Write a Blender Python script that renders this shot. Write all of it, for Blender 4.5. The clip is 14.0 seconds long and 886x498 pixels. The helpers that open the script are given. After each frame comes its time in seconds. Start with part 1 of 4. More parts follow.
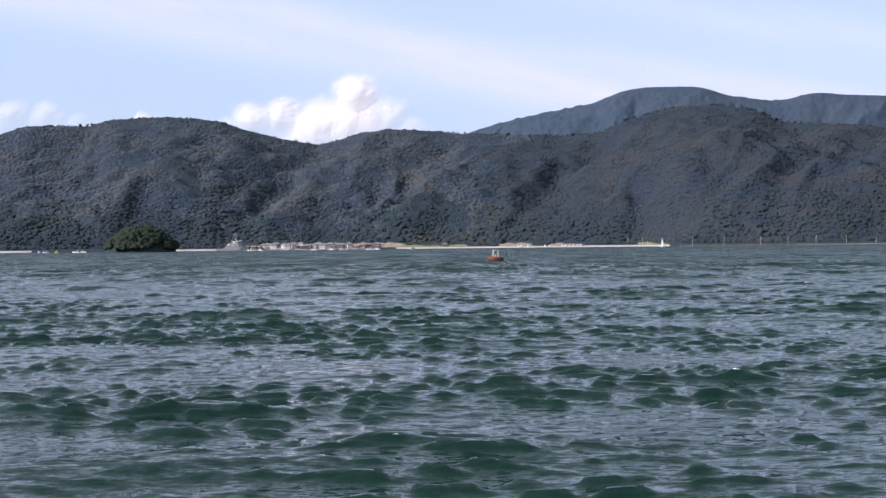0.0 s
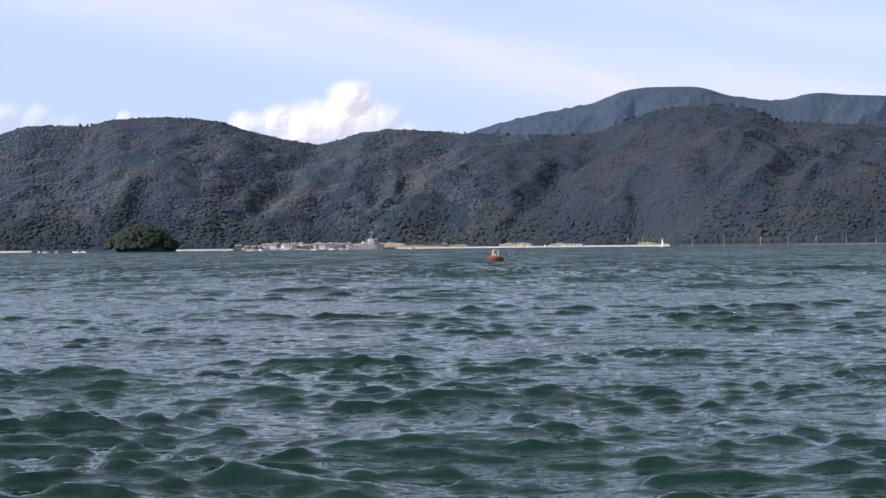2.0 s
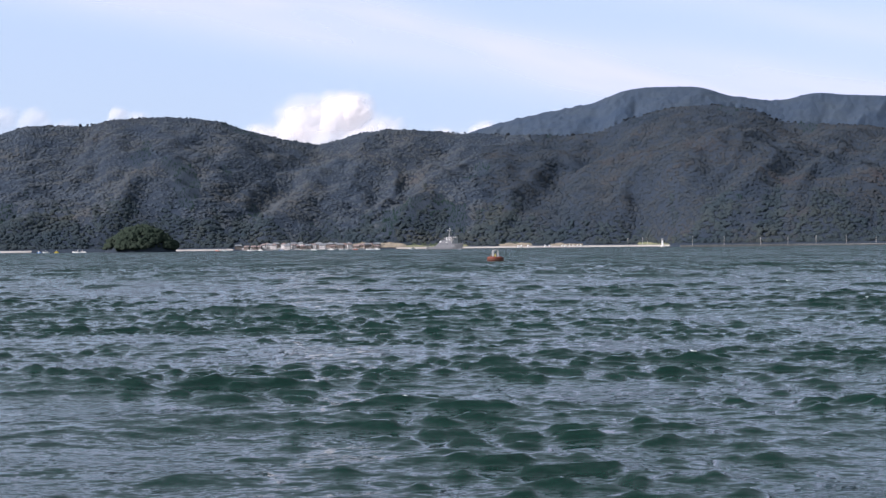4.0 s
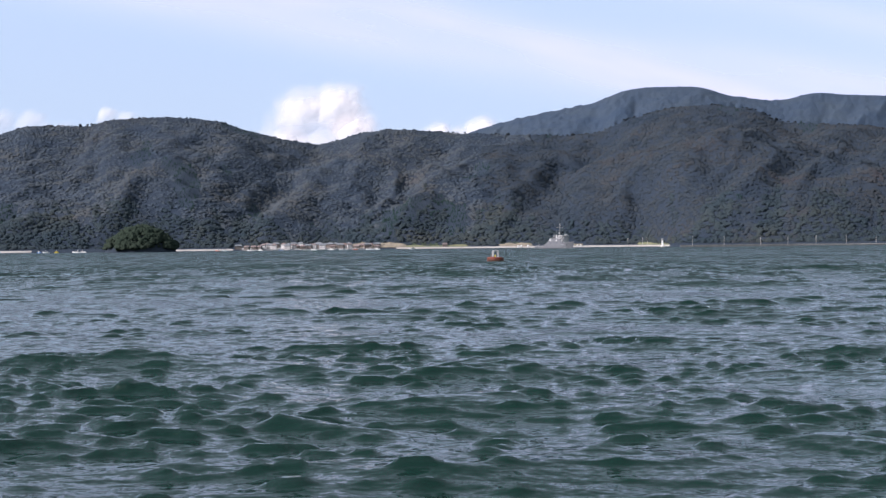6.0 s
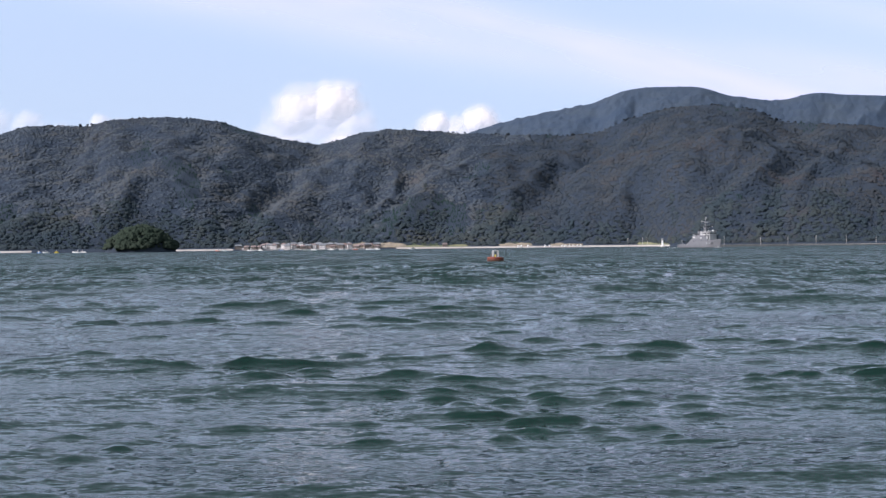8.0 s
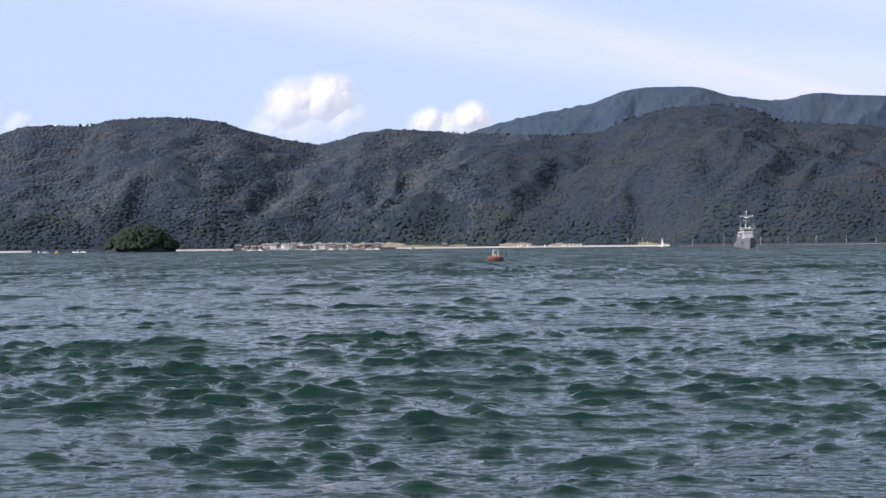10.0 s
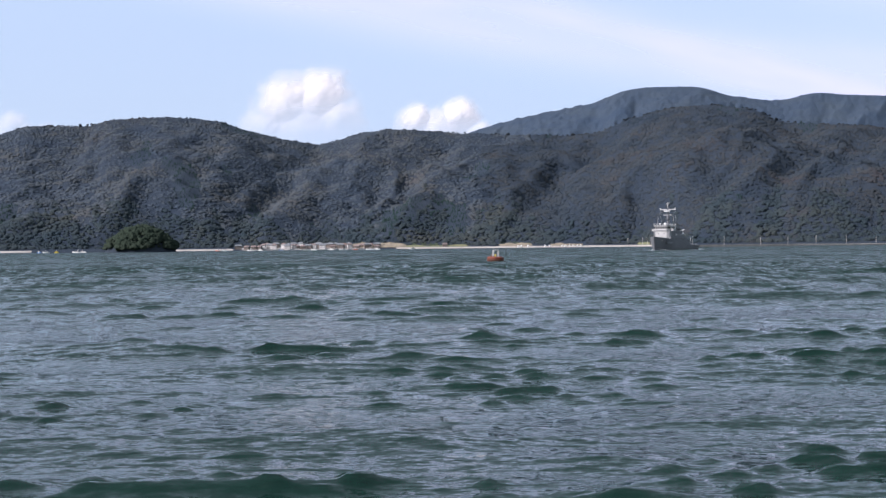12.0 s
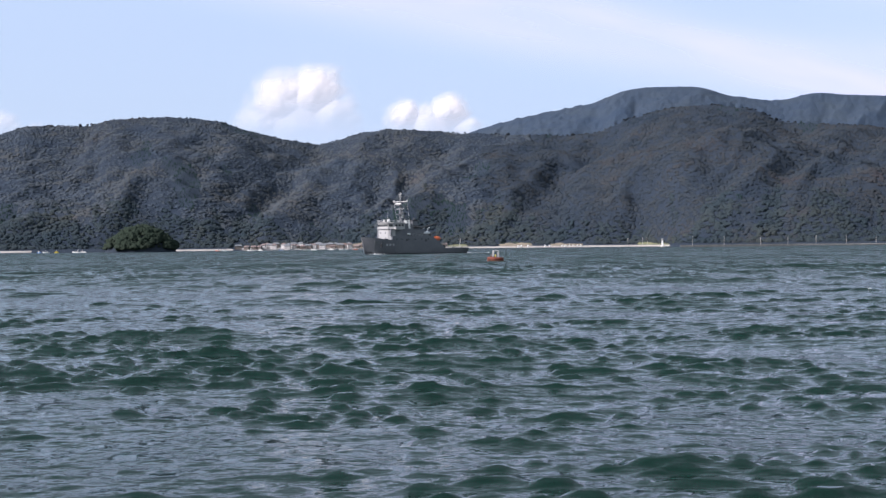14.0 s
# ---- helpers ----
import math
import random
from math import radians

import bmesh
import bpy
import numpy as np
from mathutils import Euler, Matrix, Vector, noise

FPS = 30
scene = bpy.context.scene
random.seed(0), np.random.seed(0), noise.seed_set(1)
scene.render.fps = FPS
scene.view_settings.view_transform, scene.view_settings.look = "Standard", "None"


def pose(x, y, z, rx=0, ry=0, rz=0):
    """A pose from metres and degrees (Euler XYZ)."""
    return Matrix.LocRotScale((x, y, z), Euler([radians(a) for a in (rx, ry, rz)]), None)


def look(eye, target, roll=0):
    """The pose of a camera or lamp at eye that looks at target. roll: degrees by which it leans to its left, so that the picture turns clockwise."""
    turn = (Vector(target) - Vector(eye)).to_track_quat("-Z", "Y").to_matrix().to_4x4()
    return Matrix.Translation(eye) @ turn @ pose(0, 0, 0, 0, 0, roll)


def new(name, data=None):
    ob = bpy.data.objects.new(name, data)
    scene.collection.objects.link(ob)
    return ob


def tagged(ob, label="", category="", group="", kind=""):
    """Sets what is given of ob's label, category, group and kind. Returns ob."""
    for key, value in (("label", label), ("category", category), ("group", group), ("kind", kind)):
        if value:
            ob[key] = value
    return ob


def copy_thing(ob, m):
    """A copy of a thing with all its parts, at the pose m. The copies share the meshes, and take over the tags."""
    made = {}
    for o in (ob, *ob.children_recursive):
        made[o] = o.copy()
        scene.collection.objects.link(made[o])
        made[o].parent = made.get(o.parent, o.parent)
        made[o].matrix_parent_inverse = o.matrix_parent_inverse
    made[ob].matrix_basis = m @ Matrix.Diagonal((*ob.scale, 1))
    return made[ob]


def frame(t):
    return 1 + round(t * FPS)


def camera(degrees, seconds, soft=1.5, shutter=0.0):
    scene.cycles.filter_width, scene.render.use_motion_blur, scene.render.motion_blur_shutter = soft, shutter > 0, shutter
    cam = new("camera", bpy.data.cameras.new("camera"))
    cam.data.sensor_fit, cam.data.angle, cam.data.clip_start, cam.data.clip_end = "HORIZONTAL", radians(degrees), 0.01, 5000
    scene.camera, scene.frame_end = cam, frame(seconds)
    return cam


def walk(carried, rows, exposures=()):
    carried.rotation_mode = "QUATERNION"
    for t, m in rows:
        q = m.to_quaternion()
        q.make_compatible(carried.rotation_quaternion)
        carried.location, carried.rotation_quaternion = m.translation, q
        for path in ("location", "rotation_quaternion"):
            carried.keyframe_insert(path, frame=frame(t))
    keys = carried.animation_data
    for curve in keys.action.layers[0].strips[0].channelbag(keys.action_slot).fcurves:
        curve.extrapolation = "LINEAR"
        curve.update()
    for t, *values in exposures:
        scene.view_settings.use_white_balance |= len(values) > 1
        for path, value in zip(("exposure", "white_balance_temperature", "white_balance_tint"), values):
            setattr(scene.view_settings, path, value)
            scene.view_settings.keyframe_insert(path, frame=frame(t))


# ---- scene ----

SEA_EYE = 3.0                      # height of the eye above the sea
cam = camera(40.0, 14.0, soft=1.5)
VIEW = look((0, 0, SEA_EYE), (0, 1000, SEA_EYE - 1.67), -0.57)
walk(cam, [(0, VIEW), (14, VIEW)], exposures=[(0, 0.56, 5920, 22), (14, 0.56, 5920, 22)])

# ---- world, sun ----
SUN_WAY = Vector((-0.79, -0.38, 0.74)).normalized()      # towards the sun
world = bpy.data.worlds.new("sky")
scene.world = world
world.use_nodes = True
wn = world.node_tree.nodes
sky = wn.new("ShaderNodeTexSky")
sky.sky_type = "NISHITA"
sky.sun_disc = False
sky.sun_elevation = math.asin(SUN_WAY.z)
sky.sun_rotation = math.atan2(SUN_WAY.x, SUN_WAY.y)
sky.air_density, sky.dust_density, sky.ozone_density = 1.0, 3.0, 1.5
# thin high cloud whitens the whole sky evenly
haze = wn.new("ShaderNodeMix")
haze.data_type = "RGBA"
haze.inputs[0].default_value = 0.6
haze.inputs[7].default_value = (3.45, 4.0, 3.7, 1)
world.node_tree.links.new(sky.outputs["Color"], haze.inputs[6])
world.node_tree.links.new(haze.outputs[2], wn["Background"].inputs["Color"])
wn["Background"].inputs["Strength"].default_value = 0.115
sun = new("sun", bpy.data.lights.new("sun", "SUN"))
sun.data.energy, sun.data.angle, sun.data.color = 4.4, radians(0.5), (1.0, 0.94, 0.85)
sun.matrix_world = look(SUN_WAY * 100, (0, 0, 0))


# ---- materials ----
def mat(name):
    m = bpy.data.materials.new(name)
    m.use_nodes = True
    nt = m.node_tree
    return m, nt, nt.nodes["Principled BSDF"]


def node(nt, kind, **kw):
    n = nt.nodes.new(kind)
    for k, v in kw.items():
        if k in ("noise_dimensions", "data_type", "blend_type", "operation", "attribute_name", "normalize"):
            set_plain(n, k, v)
        else:
            n.inputs[k].default_value = v
    return n


def set_plain(n, k, v):
    if k == "data_type":
        n.data_type = v
    elif k == "blend_type":
        n.blend_type = v
    elif k == "operation":
        n.operation = v
    elif k == "attribute_name":
        n.attribute_name = v


def ramp(nt, stops):
    r = nt.nodes.new("ShaderNodeValToRGB")
    e = r.color_ramp.elements
    while len(e) < len(stops):
        e.new(0.5)
    for el, (p, c) in zip(e, stops):
        el.position, el.color = p, (*c, 1) if len(c) == 3 else c
    return r


def coords(nt, scale=(1, 1, 1)):
    tc = nt.nodes.new("ShaderNodeTexCoord")
    mp = nt.nodes.new("ShaderNodeMapping")
    mp.inputs["Scale"].default_value = scale
    nt.links.new(tc.outputs["Object"], mp.inputs["Vector"])
    return mp.outputs["Vector"]


def plain(name, dark, light, size=1.0, rough=0.6, metal=0.0, bump=0.0, detail=5.0):
    """A painted or natural surface: two tones mixed by noise at two scales, with fine relief."""
    m, nt, p = mat(name)
    L = nt.links.new
    v = coords(nt)
    n1 = node(nt, "ShaderNodeTexNoise", Scale=1.0 / size, Detail=detail, Roughness=0.6)
    n2 = node(nt, "ShaderNodeTexNoise", Scale=7.0 / size, Detail=3.0)
    L(v, n1.inputs["Vector"]), L(v, n2.inputs["Vector"])
    mx = node(nt, "ShaderNodeMath", operation="MULTIPLY_ADD")
    mx.inputs[1].default_value = 0.35
    L(n2.outputs["Fac"], mx.inputs[0]), L(n1.outputs["Fac"], mx.inputs[2])
    r = ramp(nt, [(0.48, dark), (0.88, light)])
    L(mx.outputs[0], r.inputs["Fac"]), L(r.outputs["Color"], p.inputs["Base Color"])
    p.inputs["Roughness"].default_value, p.inputs["Metallic"].default_value = rough, metal
    if bump:
        b = node(nt, "ShaderNodeBump", Strength=0.6, Distance=bump)
        L(mx.outputs[0], b.inputs["Height"]), L(b.outputs["Normal"], p.inputs["Normal"])
    return m


def water_material(name, ripple, lean):
    m, nt, p = mat(name)
    L = nt.links.new
    p.inputs["IOR"].default_value = 1.333
    # wind patches alter the tone slightly
    v = coords(nt, (0.012, 0.03, 0.02))
    big = node(nt, "ShaderNodeTexNoise", Scale=1.0, Detail=3.0)
    L(v, big.inputs["Vector"])
    r = ramp(nt, [(0.3, (0.0013, 0.0120, 0.0080)), (0.7, (0.0023, 0.0165, 0.0112))])
    L(big.outputs["Fac"], r.inputs["Fac"]), L(r.outputs["Color"], p.inputs["Base Color"])
    geo = nt.nodes.new("ShaderNodeNewGeometry")
    last = geo.outputs["Normal"]
    at = node(nt, "ShaderNodeAttribute", attribute_name="ruffle")
    dull = node(nt, "ShaderNodeMath", operation="MULTIPLY_ADD")
    dull.inputs[1].default_value, dull.inputs[2].default_value = 0.10, 0.04
    L(at.outputs["Fac"], dull.inputs[0]), L(dull.outputs[0], p.inputs["Roughness"])
    # where waves are too small for the mesh, their faces that rise out of the troughs lean seaward
    tilt = node(nt, "ShaderNodeVectorMath", operation="MULTIPLY")
    tilt.inputs[1].default_value = (0.0, -lean, 0.0)
    add = node(nt, "ShaderNodeVectorMath", operation="ADD")
    L(at.outputs["Vector"], tilt.inputs[0]), L(last, add.inputs[0]), L(tilt.outputs[0], add.inputs[1])
    last = add.outputs[0]
    # small ripples tilt the surface this way and that
    for wide, deep, slope, far in ripple:
        vv = coords(nt, (1.0 / wide, 1.0 / deep, 1.0 / deep))
        n = node(nt, "ShaderNodeTexNoise", Scale=1.0, Detail=3.0, Roughness=0.6)
        L(vv, n.inputs["Vector"])
        off = node(nt, "ShaderNodeVectorMath", operation="SUBTRACT")
        off.inputs[1].default_value = (0.5, 0.5, 0.5)
        L(n.outputs["Color"], off.inputs[0])
        sc = node(nt, "ShaderNodeVectorMath", operation="MULTIPLY")
        sc.inputs[1].default_value = (slope, slope * 1.3, 0.0)
        L(off.outputs[0], sc.inputs[0])
        if far:
            more = node(nt, "ShaderNodeVectorMath", operation="MULTIPLY")
            L(sc.outputs[0], more.inputs[0]), L(at.outputs["Vector"], more.inputs[1])
            sc = more
        add = node(nt, "ShaderNodeVectorMath", operation="ADD")
        L(last, add.inputs[0]), L(sc.outputs[0], add.inputs[1])
        last = add.outputs[0]
    unit = node(nt, "ShaderNodeVectorMath", operation="NORMALIZE")
    L(last, unit.inputs[0]), L(unit.outputs[0], p.inputs["Normal"])
    return m


def foliage(name, tones, size=6.0, airy=True):
    """Tones vary from tree to tree and leaf clump to leaf clump."""
    m, nt, p = mat(name)
    L = nt.links.new
    geo = nt.nodes.new("ShaderNodeNewGeometry")
    v = coords(nt)
    wide = node(nt, "ShaderNodeTexNoise", Scale=1 / 130.0, Detail=5.0, Roughness=0.65)
    fine = node(nt, "ShaderNodeTexNoise", Scale=1 / size * 3, Detail=4.0, Roughness=0.7)
    L(v, wide.inputs["Vector"]), L(v, fine.inputs["Vector"])
    a = node(nt, "ShaderNodeMath", operation="MULTIPLY_ADD")
    a.inputs[1].default_value = 0.22
    L(geo.outputs["Random Per Island"], a.inputs[0])
    w = node(nt, "ShaderNodeMath", operation="MULTIPLY_ADD")
    w.inputs[1].default_value, w.inputs[2].default_value = 1.9, -0.6
    L(wide.outputs["Fac"], w.inputs[0]), L(w.outputs[0], a.inputs[2])
    r = ramp(nt, [(0.1 + 0.8 * i / (len(tones) - 1), c) for i, c in enumerate(tones)])
    L(a.outputs[0], r.inputs["Fac"])
    mix = node(nt, "ShaderNodeMix", data_type="RGBA", blend_type="MULTIPLY")
    mix.inputs[0].default_value = 0.8
    fr = ramp(nt, [(0.3, (0.7, 0.7, 0.7)), (0.68, (1.22, 1.22, 1.22))])
    L(fine.outputs["Fac"], fr.inputs["Fac"])
    L(r.outputs["Color"], mix.inputs[6]), L(fr.outputs["Color"], mix.inputs[7])
    L(mix.outputs[2], p.inputs["Base Color"])
    p.inputs["Roughness"].default_value = 0.9
    p.inputs["Specular IOR Level"].default_value = 0.08
    b = node(nt, "ShaderNodeBump", Strength=0.6, Distance=size * 0.2)
    L(fine.outputs["Fac"], b.inputs["Height"])
    if not airy:
        L(b.outputs["Normal"], p.inputs["Normal"])
        return m
    # airy crowns scatter light: they take half of their shading from the slope they stand on
    at = node(nt, "ShaderNodeAttribute", attribute_name="slope_way")
    add = node(nt, "ShaderNodeVectorMath", operation="ADD")
    unit = node(nt, "ShaderNodeVectorMath", operation="NORMALIZE")
    L(b.outputs["Normal"], add.inputs[0]), L(at.outputs["Vector"], add.inputs[1])
    L(add.outputs[0], unit.inputs[0]), L(unit.outputs[0], p.inputs["Normal"])
    return m


def cloud_material(name, light, body, glow=None, thin=None):
    """Thin edges let the sky through: the mesh's density says how thick the cloud is. It glows in place of scattered
    sunlight.
    """
    m, nt, p = mat(name)
    L = nt.links.new
    at = node(nt, "ShaderNodeAttribute", attribute_name="cloud_thickness")
    p.inputs["Base Color"].default_value = (*body, 1)
    p.inputs["Roughness"].default_value = 1.0
    p.inputs["Specular IOR Level"].default_value = 0.0
    p.inputs["Emission Color"].default_value = (*(glow or body), 1)
    p.inputs["Emission Strength"].default_value = light
    L(at.outputs["Fac"], p.inputs["Alpha"])
    if thin:
        r = ramp(nt, [(0.42, thin), (0.75, glow)])
        L(at.outputs["Fac"], r.inputs["Fac"]), L(r.outputs["Color"], p.inputs["Emission Color"])
    return m


WATER = water_material("sea_water", [(0.6, 0.20, 0.65, 0), (0.18, 0.07, 0.5, 0), (1.8, 4.0, 1.1, 1), (0.6, 1.4, 1.1, 1), (9.0, 45.0, 0.6, 1)], 0.30)
# Blue of distant haze is mixed into the next four leaf tones.
HAZED_FOREST = foliage("haze_tinted_forest", [(0.036, 0.051, 0.071), (0.045, 0.059, 0.076), (0.053, 0.064, 0.074), (0.059, 0.066, 0.070), (0.063, 0.064, 0.066)])
THIN_HAZE_FOREST = foliage("thin_haze_dark_forest", [(0.021, 0.032, 0.045), (0.028, 0.038, 0.049), (0.034, 0.042, 0.049), (0.039, 0.043, 0.047), (0.041, 0.040, 0.045)])
HAZED_FAR_FOREST = foliage("haze_blue_far_forest", [(0.031, 0.049, 0.077), (0.039, 0.056, 0.080), (0.046, 0.062, 0.079)], 14.0, False)
HAZED_SHORE_WOOD = foliage("haze_tinted_shore_leaves", [(0.020, 0.032, 0.041), (0.027, 0.039, 0.046), (0.034, 0.044, 0.046), (0.041, 0.046, 0.043)])
SCRUB = foliage("yellowish_scrub", [(0.040, 0.056, 0.040), (0.050, 0.066, 0.043), (0.062, 0.073, 0.048)])
CEDAR = foliage("cedar_forest", [(0.015, 0.030, 0.029), (0.019, 0.036, 0.030)])
ISLET_LEAF = foliage("islet_foliage", [(0.013, 0.021, 0.016), (0.020, 0.030, 0.021), (0.027, 0.036, 0.026)])
# Undergrowth in dark blue: shade between crowns and haze are in its colour.
SHADED_SOIL = foliage("shade_blue_undergrowth", [(0.021, 0.031, 0.047), (0.026, 0.036, 0.050), (0.030, 0.038, 0.049)], 6.0, False)
SAND = plain("pale_beach_sand", (0.26, 0.235, 0.21), (0.42, 0.39, 0.35), 12, 0.9)
GRASS = plain("dry_field_grass", (0.08, 0.10, 0.05), (0.17, 0.16, 0.08), 20, 0.9)
EARTH = plain("bare_earth", (0.13, 0.11, 0.075), (0.24, 0.20, 0.14), 14, 0.95)
CONCRETE = plain("weathered_concrete", (0.28, 0.27, 0.25), (0.46, 0.45, 0.42), 5, 0.9, bump=0.05)
# Darker than the ship's own pale grey: shade on its sides is painted in.
SHIP_GREY_SHADED = plain("shade_darkened_ship_paint", (0.115, 0.122, 0.134), (0.155, 0.162, 0.174), 6, 0.6)
SHIP_PALE = plain("pale_grey_ship_paint", (0.34, 0.34, 0.335), (0.43, 0.43, 0.42), 5, 0.5)
MARKING = plain("faded_marking_paint", (0.26, 0.27, 0.28), (0.34, 0.35, 0.36), 2, 0.6)
SHIP_WHITE = plain("white_ship_paint", (0.70, 0.70, 0.68), (0.82, 0.82, 0.80), 3, 0.45)
SHIP_DARK = plain("black_boot_paint", (0.02, 0.02, 0.022), (0.05, 0.05, 0.05), 3, 0.5)
DECK = plain("dark_deck_paint", (0.10, 0.11, 0.11), (0.16, 0.17, 0.16), 3, 0.8)
GLASS = plain("dark_window_glass", (0.015, 0.02, 0.025), (0.03, 0.035, 0.04), 2, 0.08)
ORANGE = plain("orange_paint", (0.55, 0.10, 0.03), (0.75, 0.17, 0.05), 1.5, 0.5)
RUST = plain("rusty_orange_paint", (0.06, 0.014, 0.008), (0.17, 0.034, 0.013), 0.7, 0.7, bump=0.02)
RUST_DARK = plain("dark_wet_rust", (0.05, 0.02, 0.012), (0.12, 0.04, 0.02), 0.5, 0.5)
YELLOW = plain("yellow_paint", (0.55, 0.40, 0.04), (0.75, 0.58, 0.10), 1, 0.5)
FOAM = plain("white_foam", (0.70, 0.74, 0.75), (0.85, 0.87, 0.87), 0.5, 0.9)


# ---- building helpers ----
def mesh_object(name, verts, faces, material, parent=None, smooth=True):
    me = bpy.data.meshes.new(name)
    verts = np.asarray(verts, dtype=np.float32).reshape(-1, 3)
    faces = np.asarray(faces, dtype=np.int32)
    k = faces.shape[1]
    me.vertices.add(len(verts))
    me.vertices.foreach_set("co", verts.ravel())
    me.loops.add(faces.size)
    me.loops.foreach_set("vertex_index", faces.ravel())
    me.polygons.add(len(faces))
    me.polygons.foreach_set("loop_start", np.arange(0, faces.size, k, dtype=np.int32))
    me.polygons.foreach_set("use_smooth", np.full(len(faces), smooth))
    me.update(calc_edges=True)
    me.validate()
    me.materials.append(material)
    ob = new(name, me)
    ob.parent = parent
    return ob


def grid_faces(rows, cols):
    i = np.arange(rows * cols).reshape(rows, cols)
    return np.stack([i[:-1, :-1], i[:-1, 1:], i[1:, 1:], i[1:, :-1]], -1).reshape(-1, 4)


def part(name, bm, material, parent=None, label="", smooth=False):
    me = bpy.data.meshes.new(name)
    bmesh.ops.recalc_face_normals(bm, faces=bm.faces)
    bm.to_mesh(me)
    bm.free()
    me.materials.append(material)
    if smooth:
        me.polygons.foreach_set("use_smooth", np.full(len(me.polygons), True))
    ob = new(name, me)
    ob.parent = parent
    return tagged(ob, label)


def box(bm, x0, x1, y0, y1, z0, z1, taper=0.0):
    """A block; taper draws its top in on both sides across y."""
    c = [(x, y * 1.0, z) for z in (z0, z1) for y in (y0, y1) for x in (x0, x1)]
    v = []
    for i, (x, y, z) in enumerate(c):
        if i > 3 and taper:
            y += taper if y == y0 else -taper
        v.append(bm.verts.new((x, y, z)))
    for f in ((0, 1, 3, 2), (4, 6, 7, 5), (0, 4, 5, 1), (2, 3, 7, 6), (0, 2, 6, 4), (1, 5, 7, 3)):
        bm.faces.new([v[i] for i in f])
    return bm


def rod(bm, a, b, r0, r1=None, n=8):
    a, b = Vector(a), Vector(b)
    m = Matrix.Translation((a + b) / 2) @ (b - a).to_track_quat("Z", "Y").to_matrix().to_4x4()
    bmesh.ops.create_cone(bm, cap_ends=True, segments=n, radius1=r0, radius2=r0 if r1 is None else r1, depth=(b - a).length, matrix=m)
    return bm


def ball(bm, c, r, sub=2, squash=1.0):
    bmesh.ops.create_icosphere(bm, subdivisions=sub, radius=r, matrix=Matrix.Translation(c) @ Matrix.Diagonal((1, 1, squash, 1)))
    return bm


def prism(bm, side, half):
    """A solid with the outline side in x and z, drawn out to half on both sides of y."""
    a = [bm.verts.new((x, -half, z)) for x, z in side]
    b = [bm.verts.new((x, half, z)) for x, z in side]
    bm.faces.new(a), bm.faces.new(b)
    for i in range(len(side)):
        j = (i + 1) % len(side)
        bm.faces.new((a[i], a[j], b[j], b[i]))
    return bm


def plan_block(bm, half, z0, z1):
    """An upright block; half its plan outline is given, and mirrored across y."""
    pts = half + [(x, -y) for x, y in reversed(half)]
    lo, hi = [bm.verts.new((x, y, z0)) for x, y in pts], [bm.verts.new((x, y, z1)) for x, y in pts]
    bm.faces.new(lo), bm.faces.new(hi)
    for i in range(len(pts)):
        j = (i + 1) % len(pts)
        bm.faces.new((lo[i], lo[j], hi[j], hi[i]))
    return bm


def fresh():
    return bmesh.new()


def fbm(x, y, seed, octaves=4, gain=0.5):
    """Smooth value noise on arrays, summed over octaves, about -1 to 1."""
    out, amp, tot = np.zeros_like(x, dtype=float), 1.0, 0.0
    for o in range(octaves):
        rs = np.random.RandomState(seed + o * 17)
        tab = rs.rand(257, 257) * 2 - 1
        tab[256], tab[:, 256] = tab[0], tab[:, 0]
        fx, fy = x * 2 ** o + 31.7 * o, y * 2 ** o + 11.3 * o
        ix, iy = np.floor(fx).astype(int), np.floor(fy).astype(int)
        tx, ty = fx - ix, fy - iy
        tx, ty = tx * tx * (3 - 2 * tx), ty * ty * (3 - 2 * ty)
        ix, iy = ix % 256, iy % 256
        out += amp * ((tab[ix, iy] * (1 - tx) + tab[ix + 1, iy] * tx) * (1 - ty) + (tab[ix, iy + 1] * (1 - tx) + tab[ix + 1, iy + 1] * tx) * ty)
        tot += amp
        amp *= gain
    return out / tot


def smooth(a, b, x):
    t = np.clip((x - a) / (b - a), 0, 1)
    return t * t * (3 - 2 * t)


# ---- the sea ----
def ruffle(ob, values):
    """How far waves too small for the mesh tilt the water, point by point."""
    at = ob.data.attributes.new("ruffle", "FLOAT", "POINT")
    at.data.foreach_set("value", values.ravel().astype(np.float32))


def far_sea():
    """The open sea to the horizon; it dips under the moving wave fields near the shore from which it is seen."""
    ys = np.concatenate([np.linspace(-400, 180, 17), np.linspace(190, 300, 12), np.geomspace(320, 5200, 26)])
    us = np.linspace(-1, 1, 61)
    Y, U = np.meshgrid(ys, us, indexing="ij")
    X = U * (0.55 * np.maximum(Y, 0) + 320)
    Z = -2.0 + 2.0 * smooth(185, 215, Y)
    ob = mesh_object("water_open_sea", np.stack([X, Y, Z], -1), grid_faces(len(ys), len(us)), WATER)
    ruffle(ob, np.ones_like(X))
    return tagged(ob, "blue-green open sea ruffled by wind", "sea", kind="structure")


WAVE_REACH = 56.0


